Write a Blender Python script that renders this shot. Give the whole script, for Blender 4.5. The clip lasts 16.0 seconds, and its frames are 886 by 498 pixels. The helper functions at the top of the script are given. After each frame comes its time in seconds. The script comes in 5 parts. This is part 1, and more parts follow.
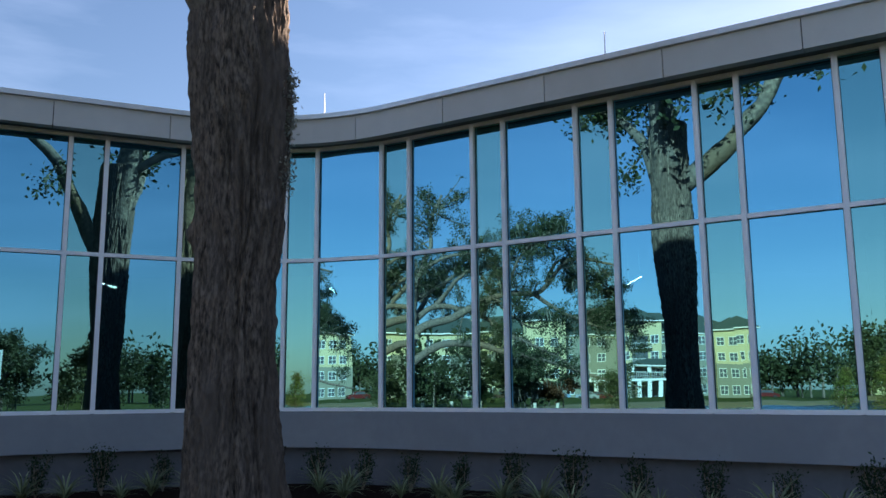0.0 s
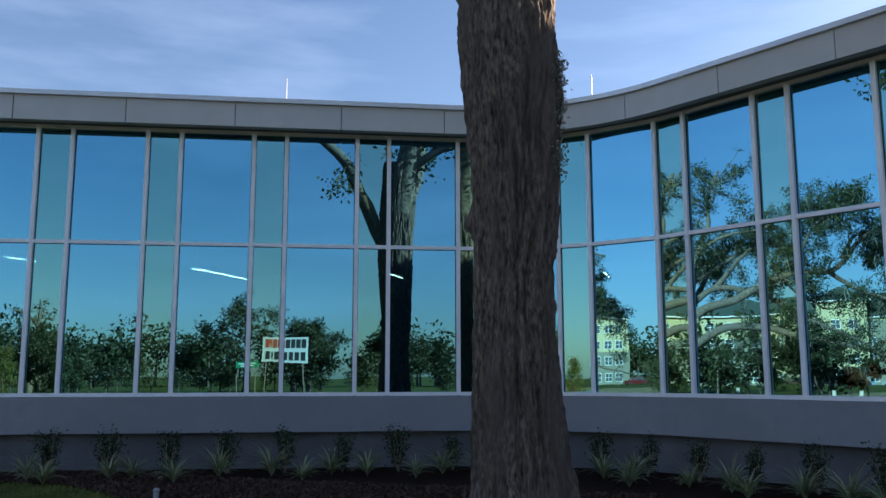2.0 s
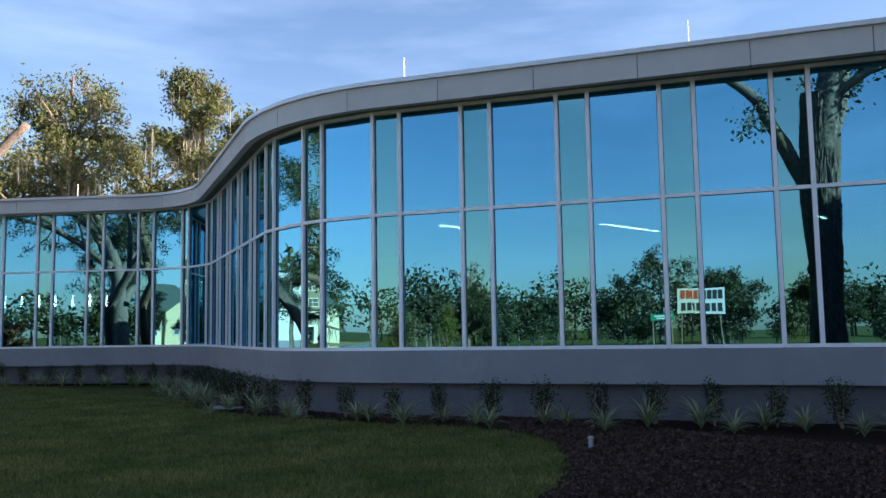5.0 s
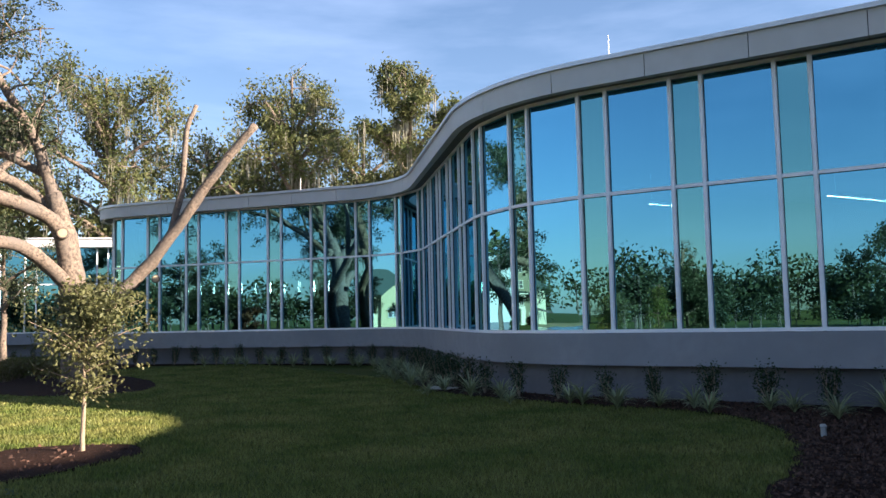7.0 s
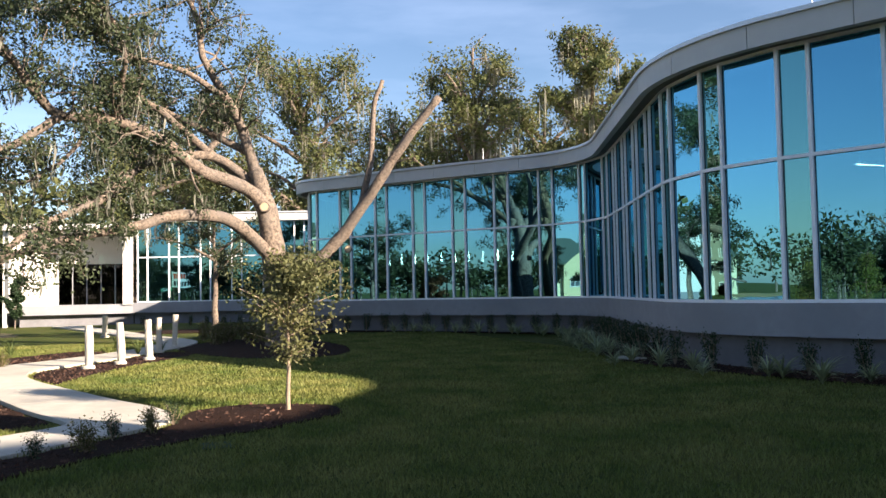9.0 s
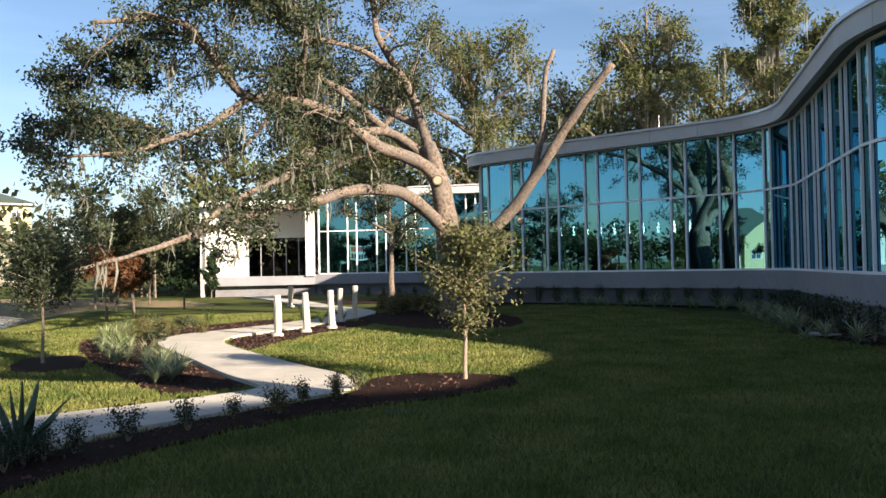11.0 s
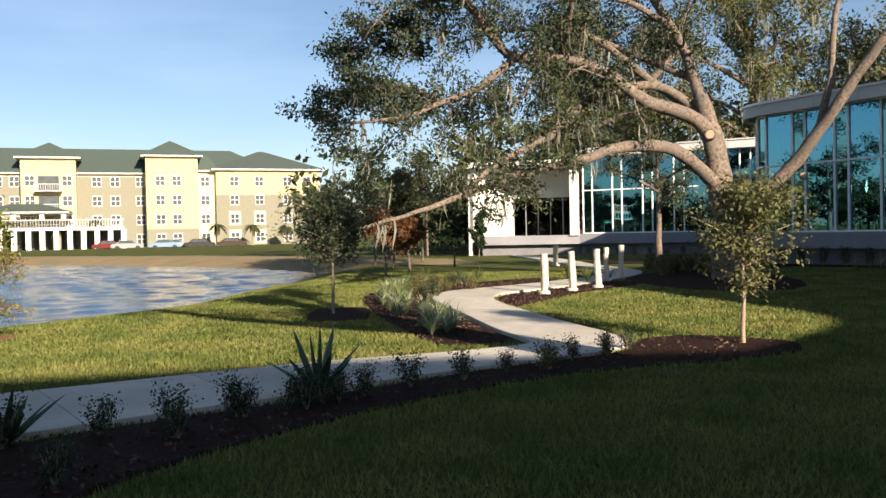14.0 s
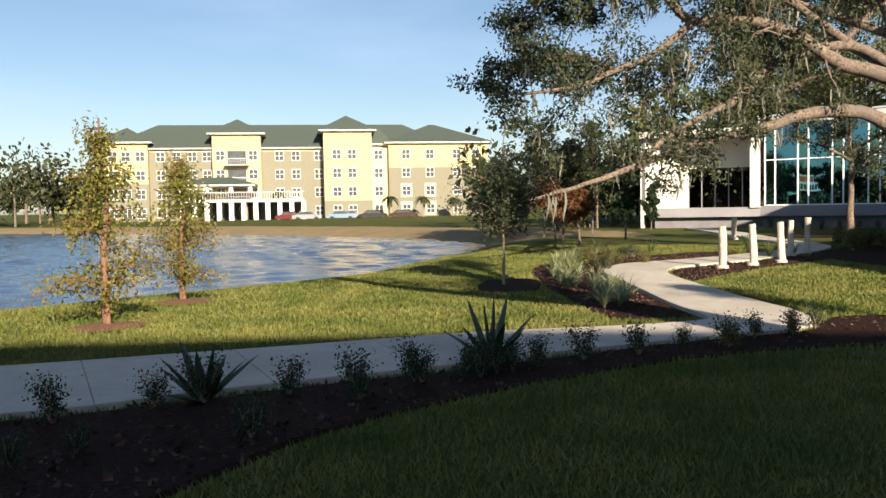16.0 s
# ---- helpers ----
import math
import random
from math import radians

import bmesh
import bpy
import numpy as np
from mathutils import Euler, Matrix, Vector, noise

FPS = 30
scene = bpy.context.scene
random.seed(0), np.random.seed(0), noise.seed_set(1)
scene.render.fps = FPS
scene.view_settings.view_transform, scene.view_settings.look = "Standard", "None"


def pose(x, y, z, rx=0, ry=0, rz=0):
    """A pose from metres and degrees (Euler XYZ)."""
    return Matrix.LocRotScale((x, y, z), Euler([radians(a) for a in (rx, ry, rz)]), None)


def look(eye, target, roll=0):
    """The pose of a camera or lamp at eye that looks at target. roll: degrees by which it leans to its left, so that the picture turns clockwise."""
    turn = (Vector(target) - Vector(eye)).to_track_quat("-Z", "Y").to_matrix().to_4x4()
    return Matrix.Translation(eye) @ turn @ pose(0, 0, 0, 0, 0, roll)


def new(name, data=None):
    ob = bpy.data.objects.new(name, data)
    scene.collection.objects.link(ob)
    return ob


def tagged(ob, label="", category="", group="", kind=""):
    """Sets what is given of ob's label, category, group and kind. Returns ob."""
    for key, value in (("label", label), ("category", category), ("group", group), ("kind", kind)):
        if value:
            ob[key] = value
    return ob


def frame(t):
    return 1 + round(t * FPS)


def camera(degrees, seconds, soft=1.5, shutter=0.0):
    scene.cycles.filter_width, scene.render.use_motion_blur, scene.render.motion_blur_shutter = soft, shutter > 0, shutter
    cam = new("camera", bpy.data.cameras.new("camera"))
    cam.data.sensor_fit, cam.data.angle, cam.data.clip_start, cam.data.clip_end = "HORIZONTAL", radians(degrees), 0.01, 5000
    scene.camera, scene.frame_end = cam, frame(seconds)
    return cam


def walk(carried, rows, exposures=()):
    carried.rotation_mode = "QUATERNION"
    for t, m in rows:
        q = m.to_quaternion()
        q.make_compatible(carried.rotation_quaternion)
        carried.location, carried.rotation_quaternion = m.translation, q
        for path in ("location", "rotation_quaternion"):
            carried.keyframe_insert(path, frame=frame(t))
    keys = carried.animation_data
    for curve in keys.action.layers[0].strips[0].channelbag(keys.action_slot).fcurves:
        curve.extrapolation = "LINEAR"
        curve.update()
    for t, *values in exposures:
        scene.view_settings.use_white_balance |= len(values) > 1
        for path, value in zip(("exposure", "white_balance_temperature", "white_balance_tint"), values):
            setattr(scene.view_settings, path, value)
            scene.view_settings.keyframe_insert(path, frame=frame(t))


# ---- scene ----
cam = camera(54.8, 16.0)
# seconds, place, yaw, pitch, roll
ROWS = [
    (0.0, 0.000, 0.000, 1.607, 0.00, 9.38, 0.44),
    (0.5, -0.012, 0.016, 1.606, 4.44, 8.95, 0.99),
    (1.0, -0.026, 0.036, 1.603, 9.01, 8.75, 0.87),
    (1.5, -0.041, 0.053, 1.602, 13.35, 8.57, 0.62),
    (2.0, -0.055, 0.063, 1.602, 18.18, 8.47, 0.06),
    (2.5, -0.067, 0.067, 1.600, 23.81, 8.16, 0.03),
    (3.0, -0.080, 0.067, 1.598, 28.62, 7.58, -0.01),
    (3.5, -0.096, 0.059, 1.595, 33.41, 6.93, 0.33),
    (4.0, -0.113, 0.055, 1.594, 37.77, 6.19, 0.42),
    (4.5, -0.135, 0.063, 1.600, 41.20, 5.71, 0.65),
    (5.0, -0.167, 0.064, 1.608, 45.31, 5.54, 0.91),
    (7.5, -0.187, -0.032, 1.630, 62.12, 4.19, 1.46),
    (8.0, -0.208, -0.040, 1.625, 65.25, 3.77, 1.62),
    (8.5, -0.228, -0.050, 1.618, 68.32, 3.29, 1.37),
    (9.0, -0.247, -0.062, 1.614, 71.18, 2.78, 1.14),
    (9.5, -0.275, -0.071, 1.610, 74.54, 2.05, 1.20),
    (12.0, -0.367, -0.145, 1.583, 87.36, 0.61, 1.13),
    (12.5, -0.378, -0.152, 1.579, 90.16, 0.04, 1.26),
    (13.0, -0.384, -0.162, 1.577, 93.23, -0.36, 1.11),
    (13.5, -0.383, -0.181, 1.573, 96.81, -0.64, 1.06),
    (14.0, -0.384, -0.199, 1.568, 100.01, -1.17, 1.14),
    (14.5, -0.385, -0.216, 1.566, 102.63, -1.77, 1.13),
    (15.0, -0.380, -0.232, 1.565, 105.41, -2.14, 0.89),
    (15.5, -0.375, -0.244, 1.564, 108.35, -2.42, 0.92),
    (16.0, -0.364, -0.255, 1.562, 111.22, -2.84, 1.07),
]
walk(cam, [(t, pose(x, y, z, 90 + pitch, roll, yaw)) for t, x, y, z, yaw, pitch, roll in ROWS],
     exposures=[(0.0, 1.66, 6250, 16), (3.0, 1.76, 6200, 16), (4.0, 1.98, 6150, 17), (5.0, 1.98, 6150, 17), (9.0, 1.74, 6350, 15), (12.0, 1.38, 6350, 13), (16.0, 1.12, 6600, 13)])

# ---- world and sun ----
SUN_EL = 21.0
SUN_DIR = Vector((0.75, 0.66, 0)).normalized()          # level direction towards the sun
world = bpy.data.worlds.new("sky")
scene.world = world
world.use_nodes = True
wn, wl = world.node_tree.nodes, world.node_tree.links
sky = wn.new("ShaderNodeTexSky")
sky.sky_type = "NISHITA"
sky.sun_disc = False
sky.sun_elevation = radians(SUN_EL)
sky.sun_rotation = math.atan2(SUN_DIR.x, SUN_DIR.y)
sky.air_density, sky.dust_density, sky.ozone_density = 1.0, 0.6, 2.5
# thin streaked cloud, mixed over the clear sky
wtc = wn.new("ShaderNodeTexCoord")
wmap = wn.new("ShaderNodeMapping")
wmap.inputs["Scale"].default_value = (1.3, 1.3, 6.5)
wmap.inputs["Rotation"].default_value = (0.12, 0.05, 2.4)
wnoise = wn.new("ShaderNodeTexNoise")
wnoise.inputs["Scale"].default_value = 1.6
wnoise.inputs["Detail"].default_value = 7
wnoise.inputs["Roughness"].default_value = 0.55
wramp = wn.new("ShaderNodeValToRGB")
wramp.color_ramp.elements[0].position, wramp.color_ramp.elements[1].position = 0.46, 0.82
wramp.color_ramp.elements[0].color, wramp.color_ramp.elements[1].color = (0, 0, 0, 1), (0.27, 0.27, 0.27, 1)
wmix = wn.new("ShaderNodeMix")
wmix.data_type = "RGBA"
wmix.inputs["B"].default_value = (7.0, 8.4, 11.0, 1)
wl.new(wtc.outputs["Generated"], wmap.inputs["Vector"])
wl.new(wmap.outputs["Vector"], wnoise.inputs["Vector"])
wl.new(wnoise.outputs["Fac"], wramp.inputs["Fac"])
wl.new(wramp.outputs["Color"], wmix.inputs["Factor"])
wl.new(sky.outputs["Color"], wmix.inputs["A"])
wl.new(wmix.outputs["Result"], wn["Background"].inputs["Color"])
wn["Background"].inputs["Strength"].default_value = 0.058

sun = new("sun", bpy.data.lights.new("sun", "SUN"))
sun.data.energy, sun.data.angle, sun.data.color = 5.4, radians(0.5), (1.0, 0.86, 0.66)
sun.matrix_world = look((0, 0, 30), Vector((0, 0, 30)) - SUN_DIR * math.cos(radians(SUN_EL)) - Vector((0, 0, math.sin(radians(SUN_EL)))))


# ---- materials ----
def material(name, a, b=None, scale=6.0, rough=0.7, bump=0.0, bump_scale=40.0, metal=0.0, stretch=(1, 1, 1), big=None, big_scale=0.4, spread=0.0, spec=0.5, per_piece=0.0):
    """Two colours mixed by fine noise, tinted again by broad noise, with bump."""
    m = bpy.data.materials.new(name)
    m.use_nodes = True
    n, l = m.node_tree.nodes, m.node_tree.links
    bs = n["Principled BSDF"]
    bs.inputs["Roughness"].default_value, bs.inputs["Metallic"].default_value = rough, metal
    bs.inputs["Specular IOR Level"].default_value = spec
    tc, mp = n.new("ShaderNodeTexCoord"), n.new("ShaderNodeMapping")
    mp.inputs["Scale"].default_value = stretch
    l.new(tc.outputs["Object"], mp.inputs["Vector"])

    def noise_at(s, detail=6, r=0.6):
        t = n.new("ShaderNodeTexNoise")
        t.inputs["Scale"].default_value, t.inputs["Detail"].default_value, t.inputs["Roughness"].default_value = s, detail, r
        l.new(mp.outputs["Vector"], t.inputs["Vector"])
        return t.outputs["Fac"]

    def mix(f, x, y):
        k = n.new("ShaderNodeMix")
        k.data_type = "RGBA"
        for sock, v in (("Factor", f), ("A", x), ("B", y)):
            if hasattr(v, "links"):
                l.new(v, k.inputs[sock])
            else:
                k.inputs[sock].default_value = v
        return k.outputs["Result"]

    def ramp(f, lo, hi):
        r = n.new("ShaderNodeMapRange")
        r.inputs["From Min"].default_value, r.inputs["From Max"].default_value = lo, hi
        l.new(f, r.inputs["Value"])
        return r.outputs["Result"]

    col = mix(ramp(noise_at(scale), 0.35, 0.65), (*a, 1), (*(b or a), 1))
    if big:
        col = mix(ramp(noise_at(big_scale, 4), 0.4, 0.7), col, (*big, 1))
    if spread or per_piece:
        rnd = n.new("ShaderNodeObjectInfo").outputs["Random"] if per_piece else n.new("ShaderNodeNewGeometry").outputs["Random Per Island"]
        w = per_piece or spread
        hsv = n.new("ShaderNodeHueSaturation")
        mr = n.new("ShaderNodeMapRange")
        mr.inputs["To Min"].default_value, mr.inputs["To Max"].default_value = 1 - w, 1 + w
        l.new(rnd, mr.inputs["Value"])
        l.new(mr.outputs["Result"], hsv.inputs["Value"])
        l.new(col, hsv.inputs["Color"])
        col = hsv.outputs["Color"]
    l.new(col, bs.inputs["Base Color"])
    if bump:
        bp = n.new("ShaderNodeBump")
        bp.inputs["Strength"].default_value, bp.inputs["Distance"].default_value = bump, 0.02
        l.new(noise_at(bump_scale, 8, 0.65), bp.inputs["Height"])
        l.new(bp.outputs["Normal"], bs.inputs["Normal"])
    return m


def glass_material(name, see, mirror, share):
    """Coated glazing: part mirror, part tinted view into the dark room."""
    m = bpy.data.materials.new(name)
    m.use_nodes = True
    n, l = m.node_tree.nodes, m.node_tree.links
    n.remove(n["Principled BSDF"])
    tr, gl, mx = n.new("ShaderNodeBsdfTransparent"), n.new("ShaderNodeBsdfGlossy"), n.new("ShaderNodeMixShader")
    tr.inputs["Color"].default_value, gl.inputs["Color"].default_value = (*see, 1), (*mirror, 1)
    gl.inputs["Roughness"].default_value = 0.0
    mx.inputs[0].default_value = share
    # slight waviness of the sheets
    tc, nz, bp = n.new("ShaderNodeTexCoord"), n.new("ShaderNodeTexNoise"), n.new("ShaderNodeBump")
    nz.inputs["Scale"].default_value, nz.inputs["Detail"].default_value = 0.9, 1
    bp.inputs["Strength"].default_value, bp.inputs["Distance"].default_value = 0.12, 0.012
    l.new(tc.outputs["Object"], nz.inputs["Vector"])
    l.new(nz.outputs["Fac"], bp.inputs["Height"])
    l.new(bp.outputs["Normal"], gl.inputs["Normal"])
    l.new(tr.outputs[0], mx.inputs[1])
    l.new(gl.outputs[0], mx.inputs[2])
    l.new(mx.outputs[0], n["Material Output"].inputs["Surface"])
    return m


def leaf_material(name, a, b, spread=0.35, through_light=0.35):
    m = material(name, a, b, scale=0.9, rough=0.55, spread=spread, spec=0.3)
    n, l = m.node_tree.nodes, m.node_tree.links
    bs = n["Principled BSDF"]
    tl, mx = n.new("ShaderNodeBsdfTranslucent"), n.new("ShaderNodeMixShader")
    l.new(bs.inputs["Base Color"].links[0].from_socket, tl.inputs["Color"])
    mx.inputs[0].default_value = through_light
    l.new(bs.outputs[0], mx.inputs[1])
    l.new(tl.outputs[0], mx.inputs[2])
    l.new(mx.outputs[0], n["Material Output"].inputs["Surface"])
    return m


def glow_material(name, colour, strength):
    m = bpy.data.materials.new(name)
    m.use_nodes = True
    bs = m.node_tree.nodes["Principled BSDF"]
    bs.inputs["Base Color"].default_value = (*colour, 1)
    bs.inputs["Emission Color"].default_value, bs.inputs["Emission Strength"].default_value = (*colour, 1), strength
    return m


LAWN = material("lawn", (0.032, 0.05, 0.010), (0.085, 0.10, 0.022), 9, 0.95, 1.0, 60, big=(0.10, 0.10, 0.03), big_scale=0.35, spec=0.1)
BLADES = leaf_material("grass_blades", (0.10, 0.14, 0.028), (0.235, 0.23, 0.066), 0.4, 0.4)
MULCH = material("mulch", (0.012, 0.006, 0.0045), (0.05, 0.024, 0.016), 28, 0.95, 1.0, 45, big=(0.022, 0.012, 0.009), big_scale=1.2, spec=0.1)
CHIPS = material("mulch_chips", (0.035, 0.017, 0.011), (0.10, 0.05, 0.033), 12, 0.9, spread=0.6)
CONCRETE = material("path_concrete", (0.47, 0.43, 0.36), (0.56, 0.51, 0.43), 5, 0.9, 0.25, 90, big=(0.41, 0.37, 0.31), big_scale=0.7, per_piece=0.05)
SAND = material("bank_earth", (0.22, 0.14, 0.07), (0.30, 0.20, 0.10), 4, 0.95, 0.5, 30, big=(0.16, 0.15, 0.05), big_scale=0.5)
FASCIA = material("fascia_panel_grey", (0.56, 0.54, 0.52), (0.60, 0.58, 0.56), 3, 0.5, 0.05, 60, per_piece=0.03, big=(0.52, 0.50, 0.48), big_scale=0.5)
COPING = material("coping_metal", (0.66, 0.66, 0.68), (0.72, 0.72, 0.74), 3, 0.35, metal=0.3)
# dark tone carries the shade under the overhanging roof edge
SOFFIT_SHADE = material("soffit", (0.16, 0.14, 0.13), (0.19, 0.17, 0.16), 3, 0.8)
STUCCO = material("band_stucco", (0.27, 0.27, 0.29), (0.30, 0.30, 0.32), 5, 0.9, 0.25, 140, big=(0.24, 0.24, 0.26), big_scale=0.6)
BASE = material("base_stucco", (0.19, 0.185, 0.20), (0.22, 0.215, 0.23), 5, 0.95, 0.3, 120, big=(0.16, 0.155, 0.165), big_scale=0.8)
FRAME = material("mullion_aluminium", (0.92, 0.90, 0.92), (0.95, 0.93, 0.95), 6, 0.35)
GASKET = material("dark_gasket", (0.02, 0.02, 0.022), None, 5, 0.7)
GLASS_WIDE = glass_material("glass_wide", (0.06, 0.14, 0.14), (0.15, 0.41, 0.55), 0.82)
GLASS_NARROW = glass_material("glass_narrow", (0.10, 0.24, 0.20), (0.20, 0.47, 0.49), 0.66)
GLASS_DARK = glass_material("glass_dark", (0.03, 0.03, 0.03), (0.16, 0.15, 0.17), 0.3)
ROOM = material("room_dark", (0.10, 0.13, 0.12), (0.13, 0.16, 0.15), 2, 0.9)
ROOF = material("roof_membrane", (0.55, 0.55, 0.54), (0.6, 0.6, 0.59), 2, 0.9)
WHITE_WALL = material("white_stucco", (0.54, 0.52, 0.48), (0.58, 0.56, 0.52), 6, 0.9, 0.15, 120, big=(0.58, 0.56, 0.52), big_scale=0.5)
PENDANT = glow_material("pendant_glow", (1.0, 0.97, 0.9), 14.0)
TUBE = glow_material("light_tube", (1.0, 0.98, 0.92), 30.0)
BARK_OLD = material("oak_bark", (0.02, 0.013, 0.010), (0.28, 0.205, 0.155), 46, 0.95, 1.0, 60, stretch=(1, 1, 0.28), big=(0.11, 0.08, 0.062), big_scale=3.0)
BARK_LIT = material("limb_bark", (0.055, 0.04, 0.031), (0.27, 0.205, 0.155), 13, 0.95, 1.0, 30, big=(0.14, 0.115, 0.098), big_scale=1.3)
CUT_WOOD = material("cut_wood", (0.42, 0.32, 0.2), (0.5, 0.4, 0.27), 8, 0.85)
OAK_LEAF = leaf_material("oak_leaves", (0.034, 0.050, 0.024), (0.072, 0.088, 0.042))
# lighter copy of the oak leaves, with sunlight put into the colour
OAK_LEAF_SUNLIT = leaf_material("oak_leaves_sunny", (0.075, 0.10, 0.035), (0.155, 0.155, 0.06), 0.35, 0.45)
MOSS = leaf_material("hanging_moss", (0.21, 0.205, 0.165), (0.32, 0.305, 0.24), 0.3, 0.5)
SAPLING_LEAF = leaf_material("sapling_leaves", (0.085, 0.10, 0.038), (0.17, 0.155, 0.065))
CYPRESS_LEAF = leaf_material("cypress_needles", (0.15, 0.18, 0.035), (0.27, 0.19, 0.05), 0.4, 0.45)
RUST_LEAF = leaf_material("rust_leaves", (0.13, 0.055, 0.025), (0.2, 0.1, 0.04))
FAR_LEAF = leaf_material("far_foliage", (0.035, 0.050, 0.020), (0.075, 0.08, 0.034))
SPIKY_LEAF = leaf_material("agave_leaf", (0.05, 0.085, 0.05), (0.09, 0.135, 0.08), 0.2, 0.15)
LIRIOPE = leaf_material("striped_grass", (0.19, 0.23, 0.10), (0.50, 0.52, 0.32), 0.5, 0.3)
YUCCA_LEAF = leaf_material("yucca_leaf", (0.08, 0.12, 0.035), (0.17, 0.20, 0.07), 0.3, 0.25)
SHRUB_LEAF = leaf_material("shrub_leaf", (0.022, 0.045, 0.02), (0.045, 0.075, 0.03))
TAN_LEAF = leaf_material("tan_leaf", (0.085, 0.09, 0.03), (0.17, 0.14, 0.05))
POST = material("bleached_post", (0.50, 0.44, 0.35), (0.60, 0.54, 0.45), 6, 0.85, 0.5, 30, stretch=(1, 1, 0.35), big=(0.52, 0.46, 0.37), big_scale=2)
PLASTIC = material("grey_plastic", (0.35, 0.35, 0.34), None, 8, 0.5)


# ---- mesh helpers ----
class Build:
    """Collects vertices and faces of one mesh."""

    def __init__(self):
        self.v, self.f, self.n = [], [], 0

    def add(self, verts, faces):
        verts = np.asarray(verts, float).reshape(-1, 3)
        self.v.append(verts)
        self.f.extend(tuple(i + self.n for i in f) for f in faces)
        self.n += len(verts)

    def box(self, x0, y0, z0, x1, y1, z1, m=None):
        c = np.array([(x, y, z) for x in (x0, x1) for y in (y0, y1) for z in (z0, z1)], float)
        if m is not None:
            c = np.array([m @ Vector(p) for p in c])
        self.add(c, [(0, 1, 3, 2), (4, 6, 7, 5), (0, 4, 5, 1), (2, 3, 7, 6), (0, 2, 6, 4), (1, 5, 7, 3)])

    def tube(self, points, radii, sides=8, wob=0.0, cap=True):
        P = np.asarray(points, float)
        n = len(P)
        tang = np.gradient(P, axis=0)
        tang /= np.linalg.norm(tang, axis=1)[:, None] + 1e-9
        up = np.array([0.0, 0.0, 1.0]) if abs(tang[0][2]) < 0.9 else np.array([1.0, 0.0, 0.0])
        rings = []
        for i in range(n):
            u = up - tang[i] * (up @ tang[i])
            u /= np.linalg.norm(u) + 1e-9
            w = np.cross(tang[i], u)
            up = u
            a = np.arange(sides) * 2 * np.pi / sides
            r = radii[i] * (1 + wob * (np.random.rand(sides) - 0.5))
            rings.append(P[i] + np.outer(np.cos(a) * r, u) + np.outer(np.sin(a) * r, w))
        fs = [(i * sides + k, i * sides + (k + 1) % sides, (i + 1) * sides + (k + 1) % sides, (i + 1) * sides + k) for i in range(n - 1) for k in range(sides)]
        if cap:
            fs += [tuple(range(sides))[::-1], tuple((n - 1) * sides + k for k in range(sides))]
        self.add(np.vstack(rings), fs)

    def prism(self, outline, z0, z1):
        n = len(outline)
        v = [(x, y, z0) for x, y in outline] + [(x, y, z1) for x, y in outline]
        self.add(v, [tuple(range(n))[::-1], tuple(range(n, 2 * n))] + [(i, (i + 1) % n, n + (i + 1) % n, n + i) for i in range(n)])

    def mesh(self, name, mat, smooth=False):
        me = bpy.data.meshes.new(name)
        me.from_pydata([tuple(p) for p in np.vstack(self.v)], [], self.f)
        if smooth:
            me.polygons.foreach_set("use_smooth", [True] * len(me.polygons))
        me.materials.append(mat)
        me.update()
        return me


def part(name, build, mat, parent, label="", smooth=False, kind=""):
    ob = new(name, build.mesh(name, mat, smooth) if isinstance(build, Build) else build)
    ob.parent = parent
    return tagged(ob, label=label, kind="stuff" if name in ("moss", "crown", "foliage", "crowns") else kind)


def thing(name, label, category, at=(0, 0, 0), group="", kind="", rz=0.0):
    ob = tagged(new(name), label, category, group, kind)
    ob.matrix_basis = pose(*at, 0, 0, rz)
    return ob


def solo(name, build, mat, label, category, group="", kind="", smooth=False):
    return tagged(new(name, build.mesh(name, mat, smooth)), label, category, group, kind)


def quick_mesh(name, verts, faces, mat):
    """A large mesh from numpy arrays of triangles or quads."""
    me = bpy.data.meshes.new(name)
    k = faces.shape[1]
    me.vertices.add(len(verts))
    me.vertices.foreach_set("co", np.asarray(verts, np.float32).ravel())
    me.loops.add(faces.size)
    me.loops.foreach_set("vertex_index", np.asarray(faces, np.int32).ravel())
    me.polygons.add(len(faces))
    me.polygons.foreach_set("loop_start", np.arange(0, faces.size, k, dtype=np.int32))
    me.materials.append(mat)
    me.update(calc_edges=True)
    return me


def spline(pts, step=0.1):
    """Catmull-Rom through the points, resampled at even steps."""
    P = np.asarray(pts, float)
    P = np.vstack([2 * P[0] - P[1], P, 2 * P[-1] - P[-2]])
    out = []
    for i in range(1, len(P) - 2):
        t = np.linspace(0, 1, 24, endpoint=False)[:, None]
        a, b, c, d = P[i - 1], P[i], P[i + 1], P[i + 2]
        out.append(0.5 * (2 * b + (c - a) * t + (2 * a - 5 * b + 4 * c - d) * t ** 2 + (3 * b - a - 3 * c + d) * t ** 3))
    out = np.vstack(out + [P[-2][None]])
    s = np.concatenate([[0], np.cumsum(np.linalg.norm(np.diff(out, axis=0), axis=1))])
    q = np.linspace(0, s[-1], max(2, int(s[-1] / step)))
    return np.stack([np.interp(q, s, out[:, k]) for k in range(out.shape[1])], 1)


def inside(poly, x, y):
    """Whether points lie in a polygon."""
    x, y = np.asarray(x), np.asarray(y)
    r = np.zeros(x.shape, bool)
    n = len(poly)
    for i in range(n):
        (x0, y0), (x1, y1) = poly[i], poly[(i + 1) % n]
        if y0 != y1:
            r ^= ((y0 > y) != (y1 > y)) & (x < (x1 - x0) * (y - y0) / (y1 - y0) + x0)
    return r


